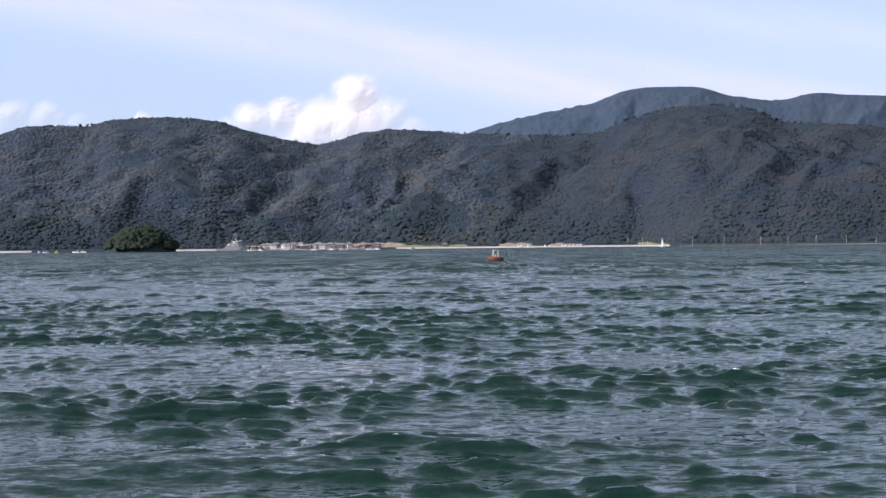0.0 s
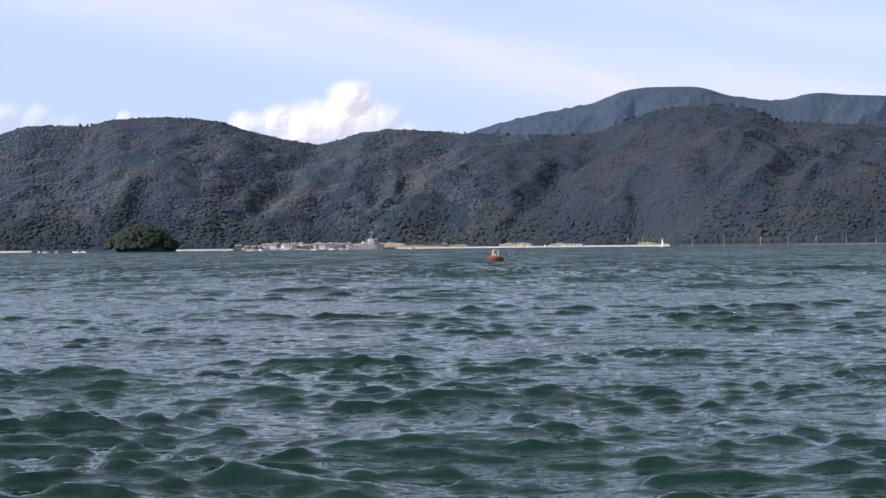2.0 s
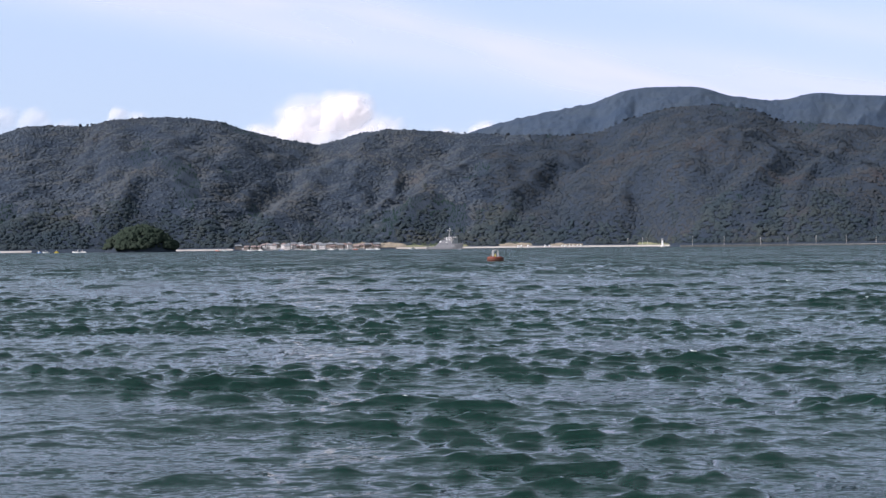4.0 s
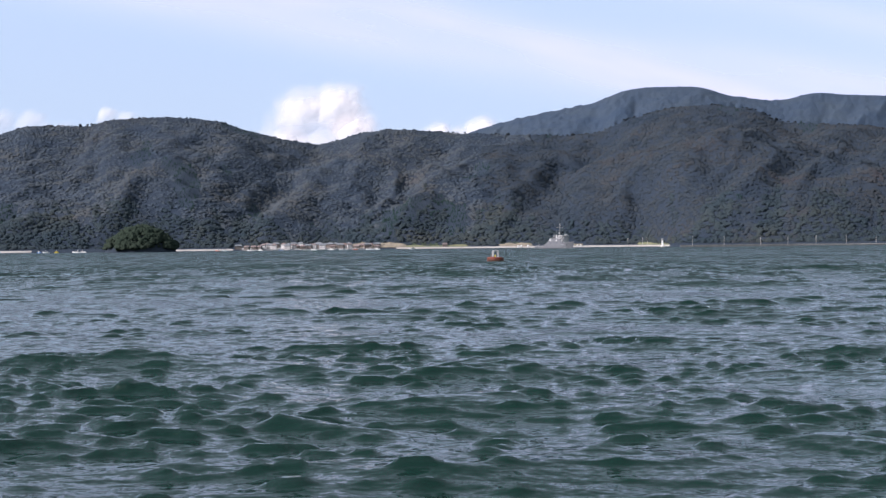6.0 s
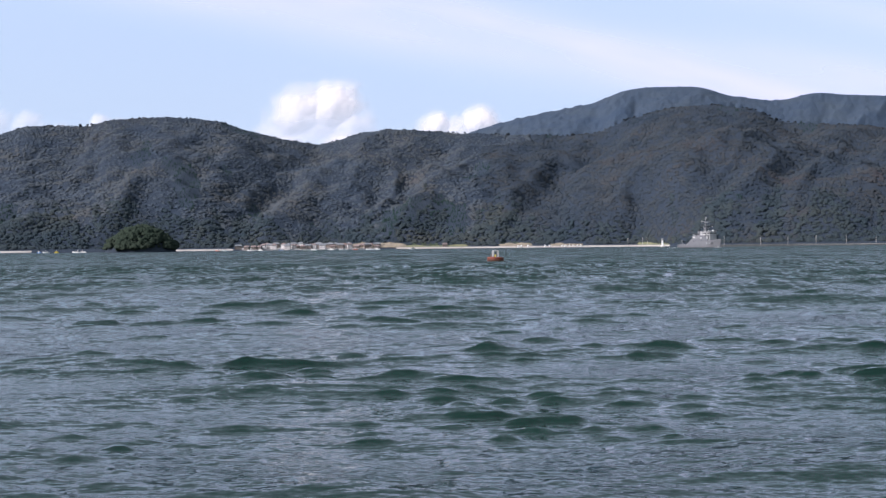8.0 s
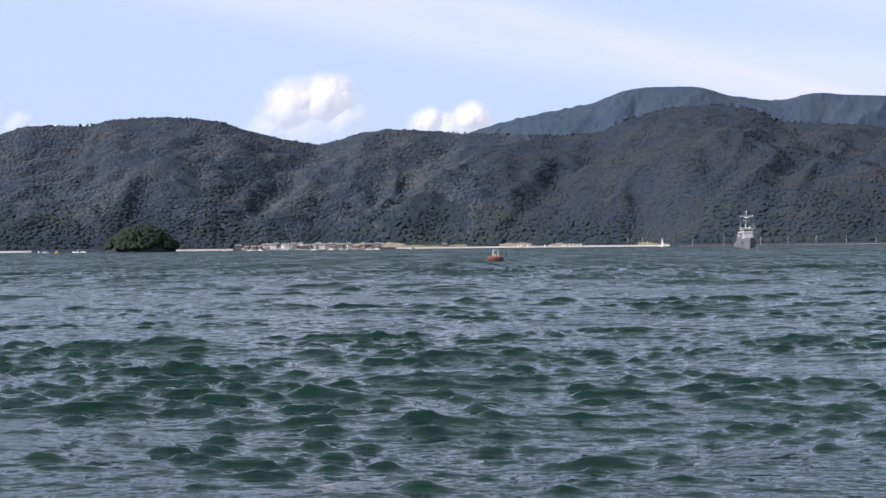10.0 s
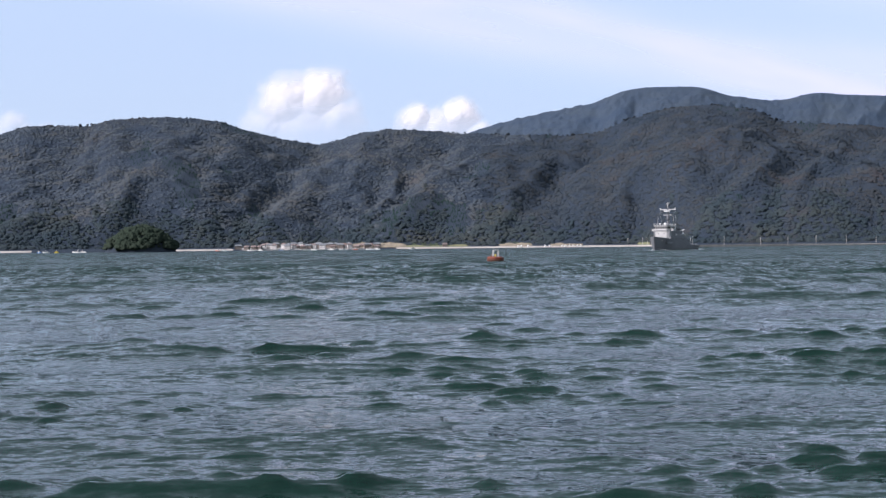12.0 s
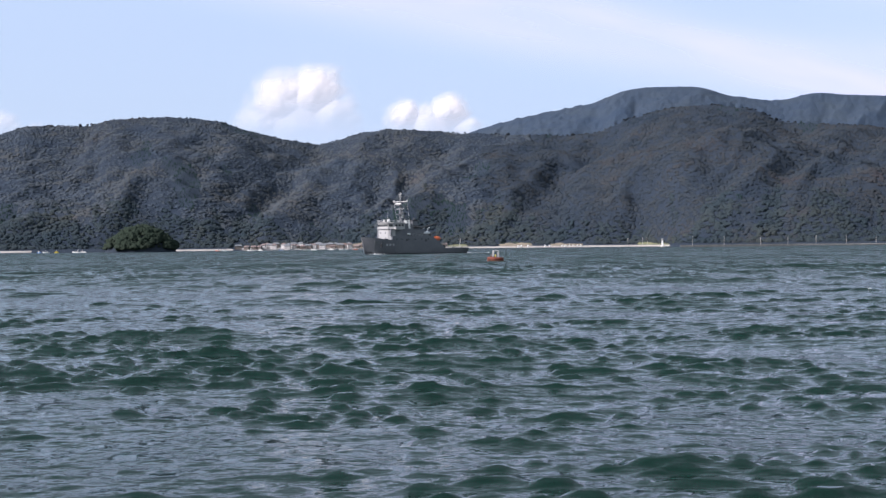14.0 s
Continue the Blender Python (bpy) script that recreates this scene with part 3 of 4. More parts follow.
def support_ship():
    base = tagged(new("naval_support_ship"), "grey naval support ship under way with tall mast and low stern", "ship")
    ship_hull(base)
    part("foredeck", box(fresh(), 7, 18.5, -4.2, 4.2, 5.4, 5.7), DECK, base, "dark painted deck")
    part("main_deck", box(fresh(), -22, 7, -5.7, 5.7, 4.4, 4.75), DECK, base, "dark painted deck")
    part("stern_deck", box(fresh(), -36.8, -21, -5.0, 5.0, 1.6, 1.85), DECK, base, "dark painted deck")
    # deck houses
    house = part("deck_house", prism(fresh(), [(-20, 4.4), (9.6, 4.4), (9.6, 8.2), (-14.5, 8.2)], 5.4), SHIP_GREY_SHADED, base)
    part("upper_house", prism(fresh(), [(-13.5, 8.2), (10.0, 8.2), (10.0, 11.4), (-9.5, 11.4)], 4.9), SHIP_GREY_SHADED, base)
    bridge = part("bridge", plan_block(fresh(), [(2.0, 5.2), (8.6, 5.2), (10.7, 3.4)], 11.4, 14.0), SHIP_PALE, base, "pale grey wheelhouse")
    part("bridge_front", plan_block(fresh(), [(7.4, 4.95), (9.2, 4.95), (10.5, 3.2)], 5.5, 11.3), SHIP_PALE, base, "pale grey front bulkhead")
    part("bridge_roof", plan_block(fresh(), [(1.6, 5.6), (8.8, 5.6), (11.2, 3.6)], 14.0, 14.35), SHIP_PALE, bridge)
    part("bridge_deck_edge", plan_block(fresh(), [(7.4, 5.3), (9.4, 5.3), (10.9, 3.4)], 11.25, 11.45), SHIP_GREY_SHADED, bridge, "dark deck edge")
    for y in (-2.8, -1.4, 0.0, 1.4, 2.8):
        part("bridge_window", box(fresh(), 10.62, 10.78, y - 0.55, y + 0.55, 12.5, 13.4), GLASS, bridge, "dark window")
    for s in (1, -1):
        for x in (3.4, 5.2, 7.0):
            part("side_window", box(fresh(), x - 0.6, x + 0.6, s * 5.16, s * 5.28, 12.55, 13.45), GLASS, bridge, "dark window")
        bm = box(fresh(), 4.5, 8.5, s * 5.2, s * 6.6, 11.1, 11.3)
        box(bm, 4.5, 8.5, s * 6.5, s * 6.6, 11.3, 12.3), box(bm, 8.4, 8.5, s * 5.2, s * 6.5, 11.3, 12.3)
        part("bridge_wing", bm, SHIP_PALE, bridge)
        for x in (-12, -8, -4, 0, 4, 7):
            part("porthole", rod(fresh(), (x, s * 5.38, 6.7), (x, s * 5.44, 6.7), 0.28, n=12), GLASS, house, "dark porthole")
        for x in (-10.5, 1.0):
            part("side_door", box(fresh(), x - 0.45, x + 0.45, s * 5.38, s * 5.46, 4.9, 6.8), SHIP_DARK, house, "dark steel door")
        bm = fresh()
        v = [bm.verts.new(p) for p in ((8.95, s * 4.98, 12.5), (10.35, s * 3.78, 12.5), (10.35, s * 3.78, 13.4), (8.95, s * 4.98, 13.4), (9.0, s * 5.06, 12.5), (10.42, s * 3.84, 12.5), (10.42, s * 3.84, 13.4), (9.0, s * 5.06, 13.4))]
        for f in ((0, 1, 2, 3), (7, 6, 5, 4), (0, 4, 5, 1), (1, 5, 6, 2), (2, 6, 7, 3), (3, 7, 4, 0)):
            bm.faces.new([v[k] for k in f])
        part("corner_window", bm, GLASS, bridge, "dark window")
        for z in (7.2, 9.6):
            part("bulkhead_fitting", box(fresh(), 10.45, 10.62, s * 1.8 - 0.35, s * 1.8 + 0.35, z - 0.3, z + 0.3), SHIP_GREY_SHADED, base, "small grey fitting")
        part("fire_locker", box(fresh(), 10.8, 11.8, s * 3.2 - 0.6, s * 3.2 + 0.6, 5.6, 7.0), SHIP_GREY_SHADED, base, "grey deck locker")
    # funnels, boats, vents
    for s in (1, -1):
        bm = box(fresh(), -6.6, -3.6, s * 3.0 - 1.2, s * 3.0 + 1.2, 13.0, 15.0, 0.2)
        f = part("funnel", bm, SHIP_GREY_SHADED, base)
        part("funnel_cap", box(fresh(), -6.8, -3.4, s * 3.0 - 1.15, s * 3.0 + 1.15, 15.0, 15.4), SHIP_DARK, f, "black funnel cap")
        part("exhaust_pipe", rod(fresh(), (-5.2, s * 3.0, 15.3), (-5.6, s * 3.0, 16.1), 0.35), SHIP_DARK, f, "black pipe")
        bm = fresh()
        ball(bm, (-11.4, s * 4.3, 9.6), 1.0, 2)
        for v in bm.verts:
            v.co.x = -11.4 + (v.co.x + 11.4) * 2.5
            v.co.z = 9.6 + (v.co.z - 9.6) * 0.8
        part("lifeboat", bm, SHIP_WHITE, base, "white inflatable boat", True)
        for x in (-13, -10):
            bm = rod(fresh(), (x, s * 3.2, 8.2), (x, s * 3.9, 11.6), 0.16)
            rod(bm, (x, s * 3.9, 11.6), (x, s * 5.2, 11.9), 0.14)
            part("davit", bm, SHIP_WHITE, base, "white boat davit")
        part("life_raft", rod(fresh(), (-1.0, s * 5.0, 9.0), (0.6, s * 5.0, 9.0), 0.42, n=14), SHIP_WHITE, base, "white raft canister")
    part("engine_casing", prism(fresh(), [(-8.2, 11.4), (1.6, 11.4), (1.6, 13.9), (-6.8, 13.9)], 3.7), SHIP_GREY_SHADED, base)
    for s in (1, -1):
        part("ladder", box(fresh(), -2.2, -1.3, s * 3.75, s * 3.9, 11.5, 15.4), SHIP_WHITE, base, "white ladder")
        part("rescue_boat", rod(fresh(), (-7.5, s * 4.6, 12.2), (-4.2, s * 4.6, 12.2), 0.55, 0.4, 10), SHIP_DARK, base, "dark rescue boat")
    bm = rod(fresh(), (-2.0, 1.2, 11.2), (-2.0, 1.2, 15.4), 0.75, n=14)
    part("vent_trunk", bm, SHIP_WHITE, base, "white ventilator trunk")
    # mast
    mast = part("mast", rod(fresh(), (0, 0, 11), (0.2, 0, 25.2), 0.75, 0.38, 10), SHIP_GREY_SHADED, base)
    for s in (1, -1):
        part("mast_leg", rod(fresh(), (-2.4, s * 1.9, 11.2), (0, s * 0.3, 22.0), 0.24, 0.17), SHIP_GREY_SHADED, mast)
        part("stay", rod(fresh(), (0.2, s * 4.6, 23.9), (6.5, s * 4.6, 14.3), 0.04, n=5), SHIP_GREY_SHADED, mast, "thin wire stay")
        part("halyard", rod(fresh(), (0.2, s * 4.6, 23.9), (-2.2, s * 4.4, 11.3), 0.05, n=5), SHIP_PALE, mast, "thin wire halyard")
        part("yard_light", rod(fresh(), (0.1, s * 4.6, 23.8), (0.1, s * 4.6, 24.7), 0.16), SHIP_WHITE, mast, "white lamp")
    part("yard", rod(fresh(), (0.1, -4.9, 23.9), (0.1, 4.9, 23.9), 0.26, n=8), SHIP_PALE, mast, "pale crosswise yard")
    part("lower_yard", rod(fresh(), (0.3, -2.6, 20.6), (0.3, 2.6, 20.6), 0.16), SHIP_PALE, mast)
    for z, r in ((18.2, 1.5), (22.2, 1.3)):
        bm = turned(fresh(), [(r * 0.7, z - 0.25), (r, z), (r, z + 0.15)], 14, (0.6, 0))
        p = part("platform", bm, SHIP_GREY_SHADED, mast)
    part("radar_scanner", box(fresh(), 1.2, 1.7, -1.9, 1.9, 22.7, 23.2), SHIP_WHITE, mast, "white bar radar")
    part("radome", ball(fresh(), (-0.9, 0, 17.2), 0.85), SHIP_WHITE, mast, "white dome", True)
    bm = rod(fresh(), (0.2, 0, 25.0), (0.2, 0, 28.2), 0.22)
    rod(bm, (0.2, -1.0, 27.2), (0.2, 1.0, 27.6), 0.2), rod(bm, (-0.9, 0, 26.2), (0.9, 0, 26.2), 0.16)
    part("topmast", bm, SHIP_PALE, mast, "pale topmast with antennas")
    part("searchlight", ball(fresh(), (8.6, 1.6, 15.2), 0.7), SHIP_WHITE, base, "white searchlight", True)
    part("searchlight", ball(fresh(), (8.6, -1.6, 15.2), 0.5), SHIP_WHITE, base, "white searchlight", True)
    for x, y in ((4, 4.8), (4, -4.8)):
        part("whip_antenna", rod(fresh(), (x, y, 14.3), (x - 0.6, y * 1.05, 19.5), 0.06, n=5), SHIP_PALE, base, "thin whip antenna")
    railing(base, [(2, -5.4, 14.3), (8.8, -5.4, 14.3), (11.0, -3.5, 14.3), (11.0, 3.5, 14.3), (8.8, 5.4, 14.3), (2, 5.4, 14.3)])
    for s in (1, -1):
        railing(base, [(-36.6, s * 4.9, 2.6), (-23, s * 5.2, 2.6)], 0.9)
        railing(base, [(-13.8, s * 5.3, 8.2), (1, s * 5.3, 8.2)])
    # crane aft of the house
    bm = rod(fresh(), (-10.5, 0.5, 8.2), (-10.5, 0.5, 12.0), 0.7, 0.55, 12)
    crane = part("crane_post", bm, SHIP_GREY_SHADED, base)
    bm = rod(fresh(), (-10.5, 0.5, 11.6), (-22.5, 0.5, 14.4), 0.45, 0.22, 6)
    part("crane_boom", bm, SHIP_DARK, crane, "dark crane boom")
    part("crane_hook", rod(fresh(), (-22.3, 0.5, 14.3), (-22.3, 0.5, 12.6), 0.08, n=5), SHIP_DARK, crane)
    # work gear
    bm = fresh()
    ball(bm, (0, 0, 0), 1.0, 2)
    for v in bm.verts:
        v.co = (v.co.x * 2.4 - 20.0, v.co.y * 1.2 + 2.0, v.co.z * 1.1 + 7.0)
    part("work_boat", bm, ORANGE, base, "bright orange work boat", True)
    part("boat_cradle", box(fresh(), -21.3, -18.7, 1.2, 2.8, 1.8, 6.2), SHIP_GREY_SHADED, base)
    bm = rod(fresh(), (14.5, -1.2, 6.4), (14.5, 1.2, 6.4), 0.7, n=14)
    box(bm, 13.8, 15.2, -1.4, -1.1, 5.6, 7.2), box(bm, 13.8, 15.2, 1.1, 1.4, 5.6, 7.2)
    part("windlass", bm, SHIP_DARK, base, "dark anchor windlass")
    for x, y in ((12.5, 3.3), (12.5, -3.3), (17, 1.6), (17, -1.6), (-30, 3.8), (-30, -3.8), (-35, 3), (-35, -3)):
        z = 5.6 if x > 0 else 1.8
        part("bollard", rod(fresh(), (x, y, z), (x, y, z + 1.3), 0.35, n=10), SHIP_DARK, base, "dark bollard")
    part("towing_winch", rod(fresh(), (-24.5, -2, 3.0), (-24.5, 2, 3.0), 1.1, n=16), SHIP_DARK, base, "dark winch drum")
    part("ensign_staff", rod(fresh(), (-36.4, 0, 1.8), (-37.2, 0, 7.2), 0.09, n=6), SHIP_PALE, base, "thin ensign staff")
    # white water at bow and stern
    rs = np.random.RandomState(2)
    for name, x0, x1, y0, n, top in (("bow_wave", 19.5, 14, 0.8, 26, 0.5), ("stern_wash", -37, -56, 3.0, 40, 0.16)):
        bm = fresh()
        for i in range(n):
            k = rs.rand()
            x = x0 + (x1 - x0) * k
            y = (y0 + (5.6 * k if x0 > 0 else 1.5 * k) + rs.normal(0, 0.35)) * (1 if rs.rand() < 0.5 else -1)
            if x0 < 0:
                y *= rs.rand()
            r = rs.uniform(0.25, 0.8) * (1.1 - 0.7 * k)
            bmesh.ops.create_icosphere(bm, subdivisions=1, radius=r, matrix=Matrix.Translation((x, y, 0.05)) @ Matrix.Diagonal((1.8, 0.9, top, 1)))
        part(name, bm, FOAM, base, "churned white water", True)["kind"] = "stuff"
    return base


SHIP = support_ship()


# ---- the far shore ----
def shore_point(b, t, z=None):
    d, h = hill_height(np.array([float(b)]), np.array([float(t)]))
    return Vector((b * d[0] / 1000, d[0], h[0] if z is None else z))


def strip(name, b0, b1, t0, t1, material, label, category, lift=0.25, low=-0.5, high=3.2, seed=1):
    """A band of ground along the shore that rises from the water."""
    bs, ks = np.linspace(b0, b1, max(8, int(abs(b1 - b0) * 1.2))), np.linspace(0, 1, 9)
    K, B = np.meshgrid(ks, bs, indexing="ij")
    T = t0 + (t1 - t0) * K
    D, Z = hill_height(B, T)
    ends = smooth(0, 0.06, (B - b0) / (b1 - b0)) * smooth(0, 0.06, (b1 - B) / (b1 - b0))
    Z = Z + lift if high is None else np.maximum(Z + lift, low + (high - low) * K ** 0.7 * (0.75 + 0.45 * fbm(B / 6, K * 2, seed, 3))) - 1.8 * (1 - ends)
    ob = mesh_object(name, np.stack([B * D / 1000, D, Z], -1), grid_faces(len(ks), len(bs)), material)
    return tagged(ob, label, category, kind="structure")


strip("ground_beach_west", -420, -334, -0.004, 0.014, SAND, "pale sand beach at the foot of hills", "beach", seed=2)
strip("ground_beach_village", -222, -170, -0.004, 0.012, SAND, "pale sand beach beside the village", "beach", seed=3)
strip("ground_beach_middle", -50, 198, -0.004, 0.013, SAND, "long pale sand beach below wooded hills", "beach", high=3.0, seed=4)
strip("ground_village", -172, -46, -0.003, 0.03, CONCRETE, "low village waterfront ground", "ground", 0.1, -0.5, 2.2, 5)
for b0, b1, t1, hi, m, lab, cat, sd in ((-78, -30, 0.05, 12, EARTH, "bare tan slope behind the village", "field", 6), (-42, 22, 0.03, 7.5, GRASS, "dry grassy terrace above the beach", "field", 7),
                                        (46, 74, 0.042, 9, EARTH, "bare tan bank above the beach", "bank", 8), (88, 116, 0.042, 8, EARTH, "bare yellowish bank above the beach", "bank", 9),
                                        (160, 186, 0.03, 8, GRASS, "rough grass above the beach", "field", 12)):
    strip("ground_field" if cat == "field" else "ground_bank", b0, b1, 0.012 if hi else t1 - 0.02, t1, m, lab, cat, 0.6 if hi else 1.2, (hi or 0) * 0.25, hi, sd)


def seawall():
    """A concrete wall with a coping along the road at the foot of the wooded slope."""
    base = tagged(new("seawall"), "long weathered concrete seawall below the coast road", "wall", kind="structure")
    for i in range(30):
        b = 196 + i * 9
        a, c = shore_point(b, -0.004, 0), shore_point(b + 8.9, -0.004, 0)
        for name, w, z0, z1, m in (("wall_block", 1.6, -1.0, 1.7, BREAKWATER), ("coping", 2.0, 1.7, 2.1, CONCRETE)):
            bm = fresh()
            n = (c - a).normalized().cross(Vector((0, 0, 1))) * w / 2
            v = [bm.verts.new(p + Vector((0, 0, z))) for z in (z0, z1) for p in (a - n, c - n, c + n, a + n)]
            for f in ((0, 1, 2, 3), (4, 7, 6, 5), (0, 4, 5, 1), (1, 5, 6, 2), (2, 6, 7, 3), (3, 7, 4, 0)):
                bm.faces.new([v[k] for k in f])
            part(name, bm, m, base)


def breakwater():
    base = tagged(new("breakwater"), "low dark concrete breakwater of long blocks in the water", "breakwater")
    a, c = bearing(195, 1480), bearing(290, 1500)
    for i in range(8):
        p, q = a.lerp(c, i / 8), a.lerp(c, (i + 0.985) / 8)
        bm = fresh()
        for z0, z1, w in ((-1.5, 1.7, 2.6), (1.7, 2.4, 1.8)):
            box(bm, p.x, q.x, p.y - w, p.y + w, z0, z1 + 0.08 * (i % 3), 0.3)
        part("block", bm, BREAKWATER, base)


def lighthouse():
    base = tagged(new("harbour_light"), "small white harbour lighthouse on a concrete footing", "lighthouse")
    part("footing", turned(fresh(), [(3.2, -1.5), (3.0, 1.4), (2.6, 1.6)], 16), CONCRETE, base, "grey concrete footing")
    part("tower", turned(fresh(), [(1.45, 1.5), (1.0, 8.4), (1.5, 8.8), (1.5, 9.1)], 18), SHIP_WHITE, base)
    part("lantern", turned(fresh(), [(0.75, 9.1), (0.75, 10.5)], 12), GLASS, base, "dark glazed lantern")
    part("cap", turned(fresh(), [(0.95, 10.5), (0.5, 11.0), (0.1, 11.5)], 12), SHIP_WHITE, base)
    bm = fresh()
    for i in range(10):
        a = i * 0.628
        rod(bm, (1.45 * math.cos(a), 1.45 * math.sin(a), 9.1), (1.45 * math.cos(a), 1.45 * math.sin(a), 10.0), 0.05, n=4)
    turned(bm, [(1.40, 9.95), (1.50, 9.95), (1.50, 10.05), (1.40, 10.05)], 20)
    part("gallery_rail", bm, SHIP_WHITE, base)
    base.matrix_world = Matrix.Translation(bearing(180.5, 1640))


def utility_pole():
    base = tagged(new("utility_pole"), "pale concrete utility pole with short crossarms", "pole", "poles along the coast road")
    part("shaft", rod(fresh(), (0, 0, -1), (0, 0, 12), 0.24, 0.15, 8), CONCRETE, base)
    for z in (11.2, 10.2):
        part("crossarm", box(fresh(), -1.0, 1.0, -0.08, 0.08, z, z + 0.16), CONCRETE, base)
    part("transformer", rod(fresh(), (0.35, 0, 8.6), (0.35, 0, 9.6), 0.28, n=10), SHIP_PALE, base)
    spots = [(164, 0.012), (168, 0.014), (205, 0.006), (231, 0.006), (261, 0.006), (283.5, 0.006), (306.5, 0.006), (331.5, 0.006), (356, 0.006), (152, 0.014)]
    for i, (b, t) in enumerate(spots):
        m = Matrix.Translation(shore_point(b, t)) @ pose(0, 0, 0, 0, 0, 30 * (i % 3))
        if i:
            copy_thing(base, m)
        else:
            base.matrix_world = m


def house_kind(w, d, h, wall, roof, label, storeys):
    base = tagged(new("village_house"), label, "house", "village houses on the shore")
    part("wall", box(fresh(), -w / 2, w / 2, -d / 2, d / 2, -1.5, h), wall, base)
    rise, over = d * 0.28, 0.7
    bm = fresh()
    lo = [(-w / 2 - over, -d / 2 - over, h - 0.1), (w / 2 + over, -d / 2 - over, h - 0.1), (w / 2 + over, d / 2 + over, h - 0.1), (-w / 2 - over, d / 2 + over, h - 0.1)]
    hip = w * 0.12
    hi = [(-w / 2 + hip, 0, h + rise), (w / 2 - hip, 0, h + rise)]
    v = [bm.verts.new(p) for p in lo + [(x, y, z + 0.22) for x, y, z in lo] + hi]
    for f in ((0, 3, 2, 1), (0, 1, 5, 4), (1, 2, 6, 5), (2, 3, 7, 6), (3, 0, 4, 7), (4, 5, 9, 8), (6, 7, 8, 9), (5, 6, 9), (7, 4, 8)):
        bm.faces.new([v[k] for k in f])
    r = part("roof", bm, roof, base)
    part("ridge_cap", rod(fresh(), hi[0], hi[1], 0.25, n=6), roof, r)
    n = max(2, int(w / 3))
    for s in range(storeys):
        for i in range(n):
            x = -w / 2 + (i + 0.5) * w / n
            if s == 0 and i == 0:
                part("door", box(fresh(), x - 0.6, x + 0.6, -d / 2 - 0.05, -d / 2 + 0.05, 0.0, 2.1), DOOR_WOOD, base, "brown door")
                continue
            z = 0.9 + s * 2.8
            win = part("window", box(fresh(), x - 0.9, x + 0.9, -d / 2 - 0.08, -d / 2 + 0.05, z, z + 1.2), SHIP_PALE, base, "pale framed window")
            part("pane", box(fresh(), x - 0.78, x + 0.78, -d / 2 - 0.11, -d / 2 - 0.09, z + 0.1, z + 1.1), GLASS, win)
    return base


def village():
    rs = np.random.RandomState(12)
    kinds = [house_kind(9.5, 7, 5.2, PLASTER, ROOF_GREY, "two-storey plastered house with grey tiled roof", 2), house_kind(8, 6.5, 3.0, TIMBER, ROOF_BROWN, "low timber house with brown tiled roof", 1),
             house_kind(11, 7, 5.0, TIMBER, ROOF_GREY, "long two-storey timber house with grey roof", 2), house_kind(7, 6, 5.4, PLASTER, ROOF_BROWN, "narrow two-storey white house with brown roof", 2),
             house_kind(10, 7, 3.4, METAL, ROOF_RED, "low boat shed with rusty red roof", 1)]
    used = set()
    rows = ((0.007, -168, -48, 7.6), (0.019, -152, -50, 7.2), (0.031, -144, -56, 7.6))
    for t, b0, b1, step in rows:
        b = b0
        while b < b1:
            k = (1, 1, 2, 2, 4, 0, 3)[rs.randint(7)]
            m = Matrix.Translation(shore_point(b + rs.uniform(-1, 1), t + rs.uniform(-0.003, 0.003)) + Vector((0, 0, rs.uniform(0.2, 1.2)))) @ pose(0, 0, 0, 0, 0, rs.choice([0, 12, -15, 80, 95, 180 - 8]) if t > 0.01 else rs.uniform(-18, 18))
            if k in used:
                copy_thing(kinds[k], m)
            else:
                kinds[k].matrix_world = m
                used.add(k)
            b += step * rs.uniform(0.5, 1.35)
    for b, t, k in ((1.5, 0.016, 1),):
        copy_thing(kinds[k], Matrix.Translation(shore_point(b, t) + Vector((0, 0, 1.2))))


def boat_kind(length, hull, cabin, label):
    base = tagged(new("moored_boat"), label, "boat", "small boats along the shore")
    bm, rings = fresh(), []
    for f in (0, 0.2, 0.5, 0.75, 0.92, 1.0):
        w = length * 0.15 * (1 - max(0, (f - 0.45) / 0.56) ** 2)
        z = 0.9 + 0.7 * f * f
        x = (f - 0.5) * length
        rings.append([bm.verts.new(p) for p in ((x, -w, z), (x, -w * 0.8, 0), (x, 0, -0.4), (x, w * 0.8, 0), (x, w, z), (x, w * 0.8, z - 0.3), (x, -w * 0.8, z - 0.3))])
    for a, b in zip(rings, rings[1:]):
        for i in range(7):
            bm.faces.new((a[i], a[(i + 1) % 7], b[(i + 1) % 7], b[i]))
    bm.faces.new(rings[0]), bm.faces.new(rings[-1])
    part("hull", bm, hull, base)
    c = part("cabin", box(fresh(), -length * 0.22, length * 0.08, -length * 0.09, length * 0.09, 0.7, 2.6, 0.1), cabin, base)
    part("window", box(fresh(), -length * 0.2, length * 0.05, -length * 0.095, length * 0.095, 1.75, 2.25), GLASS, c, "dark cabin window")
    part("mast", rod(fresh(), (-length * 0.1, 0, 2.5), (-length * 0.1, 0, 4.6), 0.06, n=6), SHIP_WHITE, base)
    return base


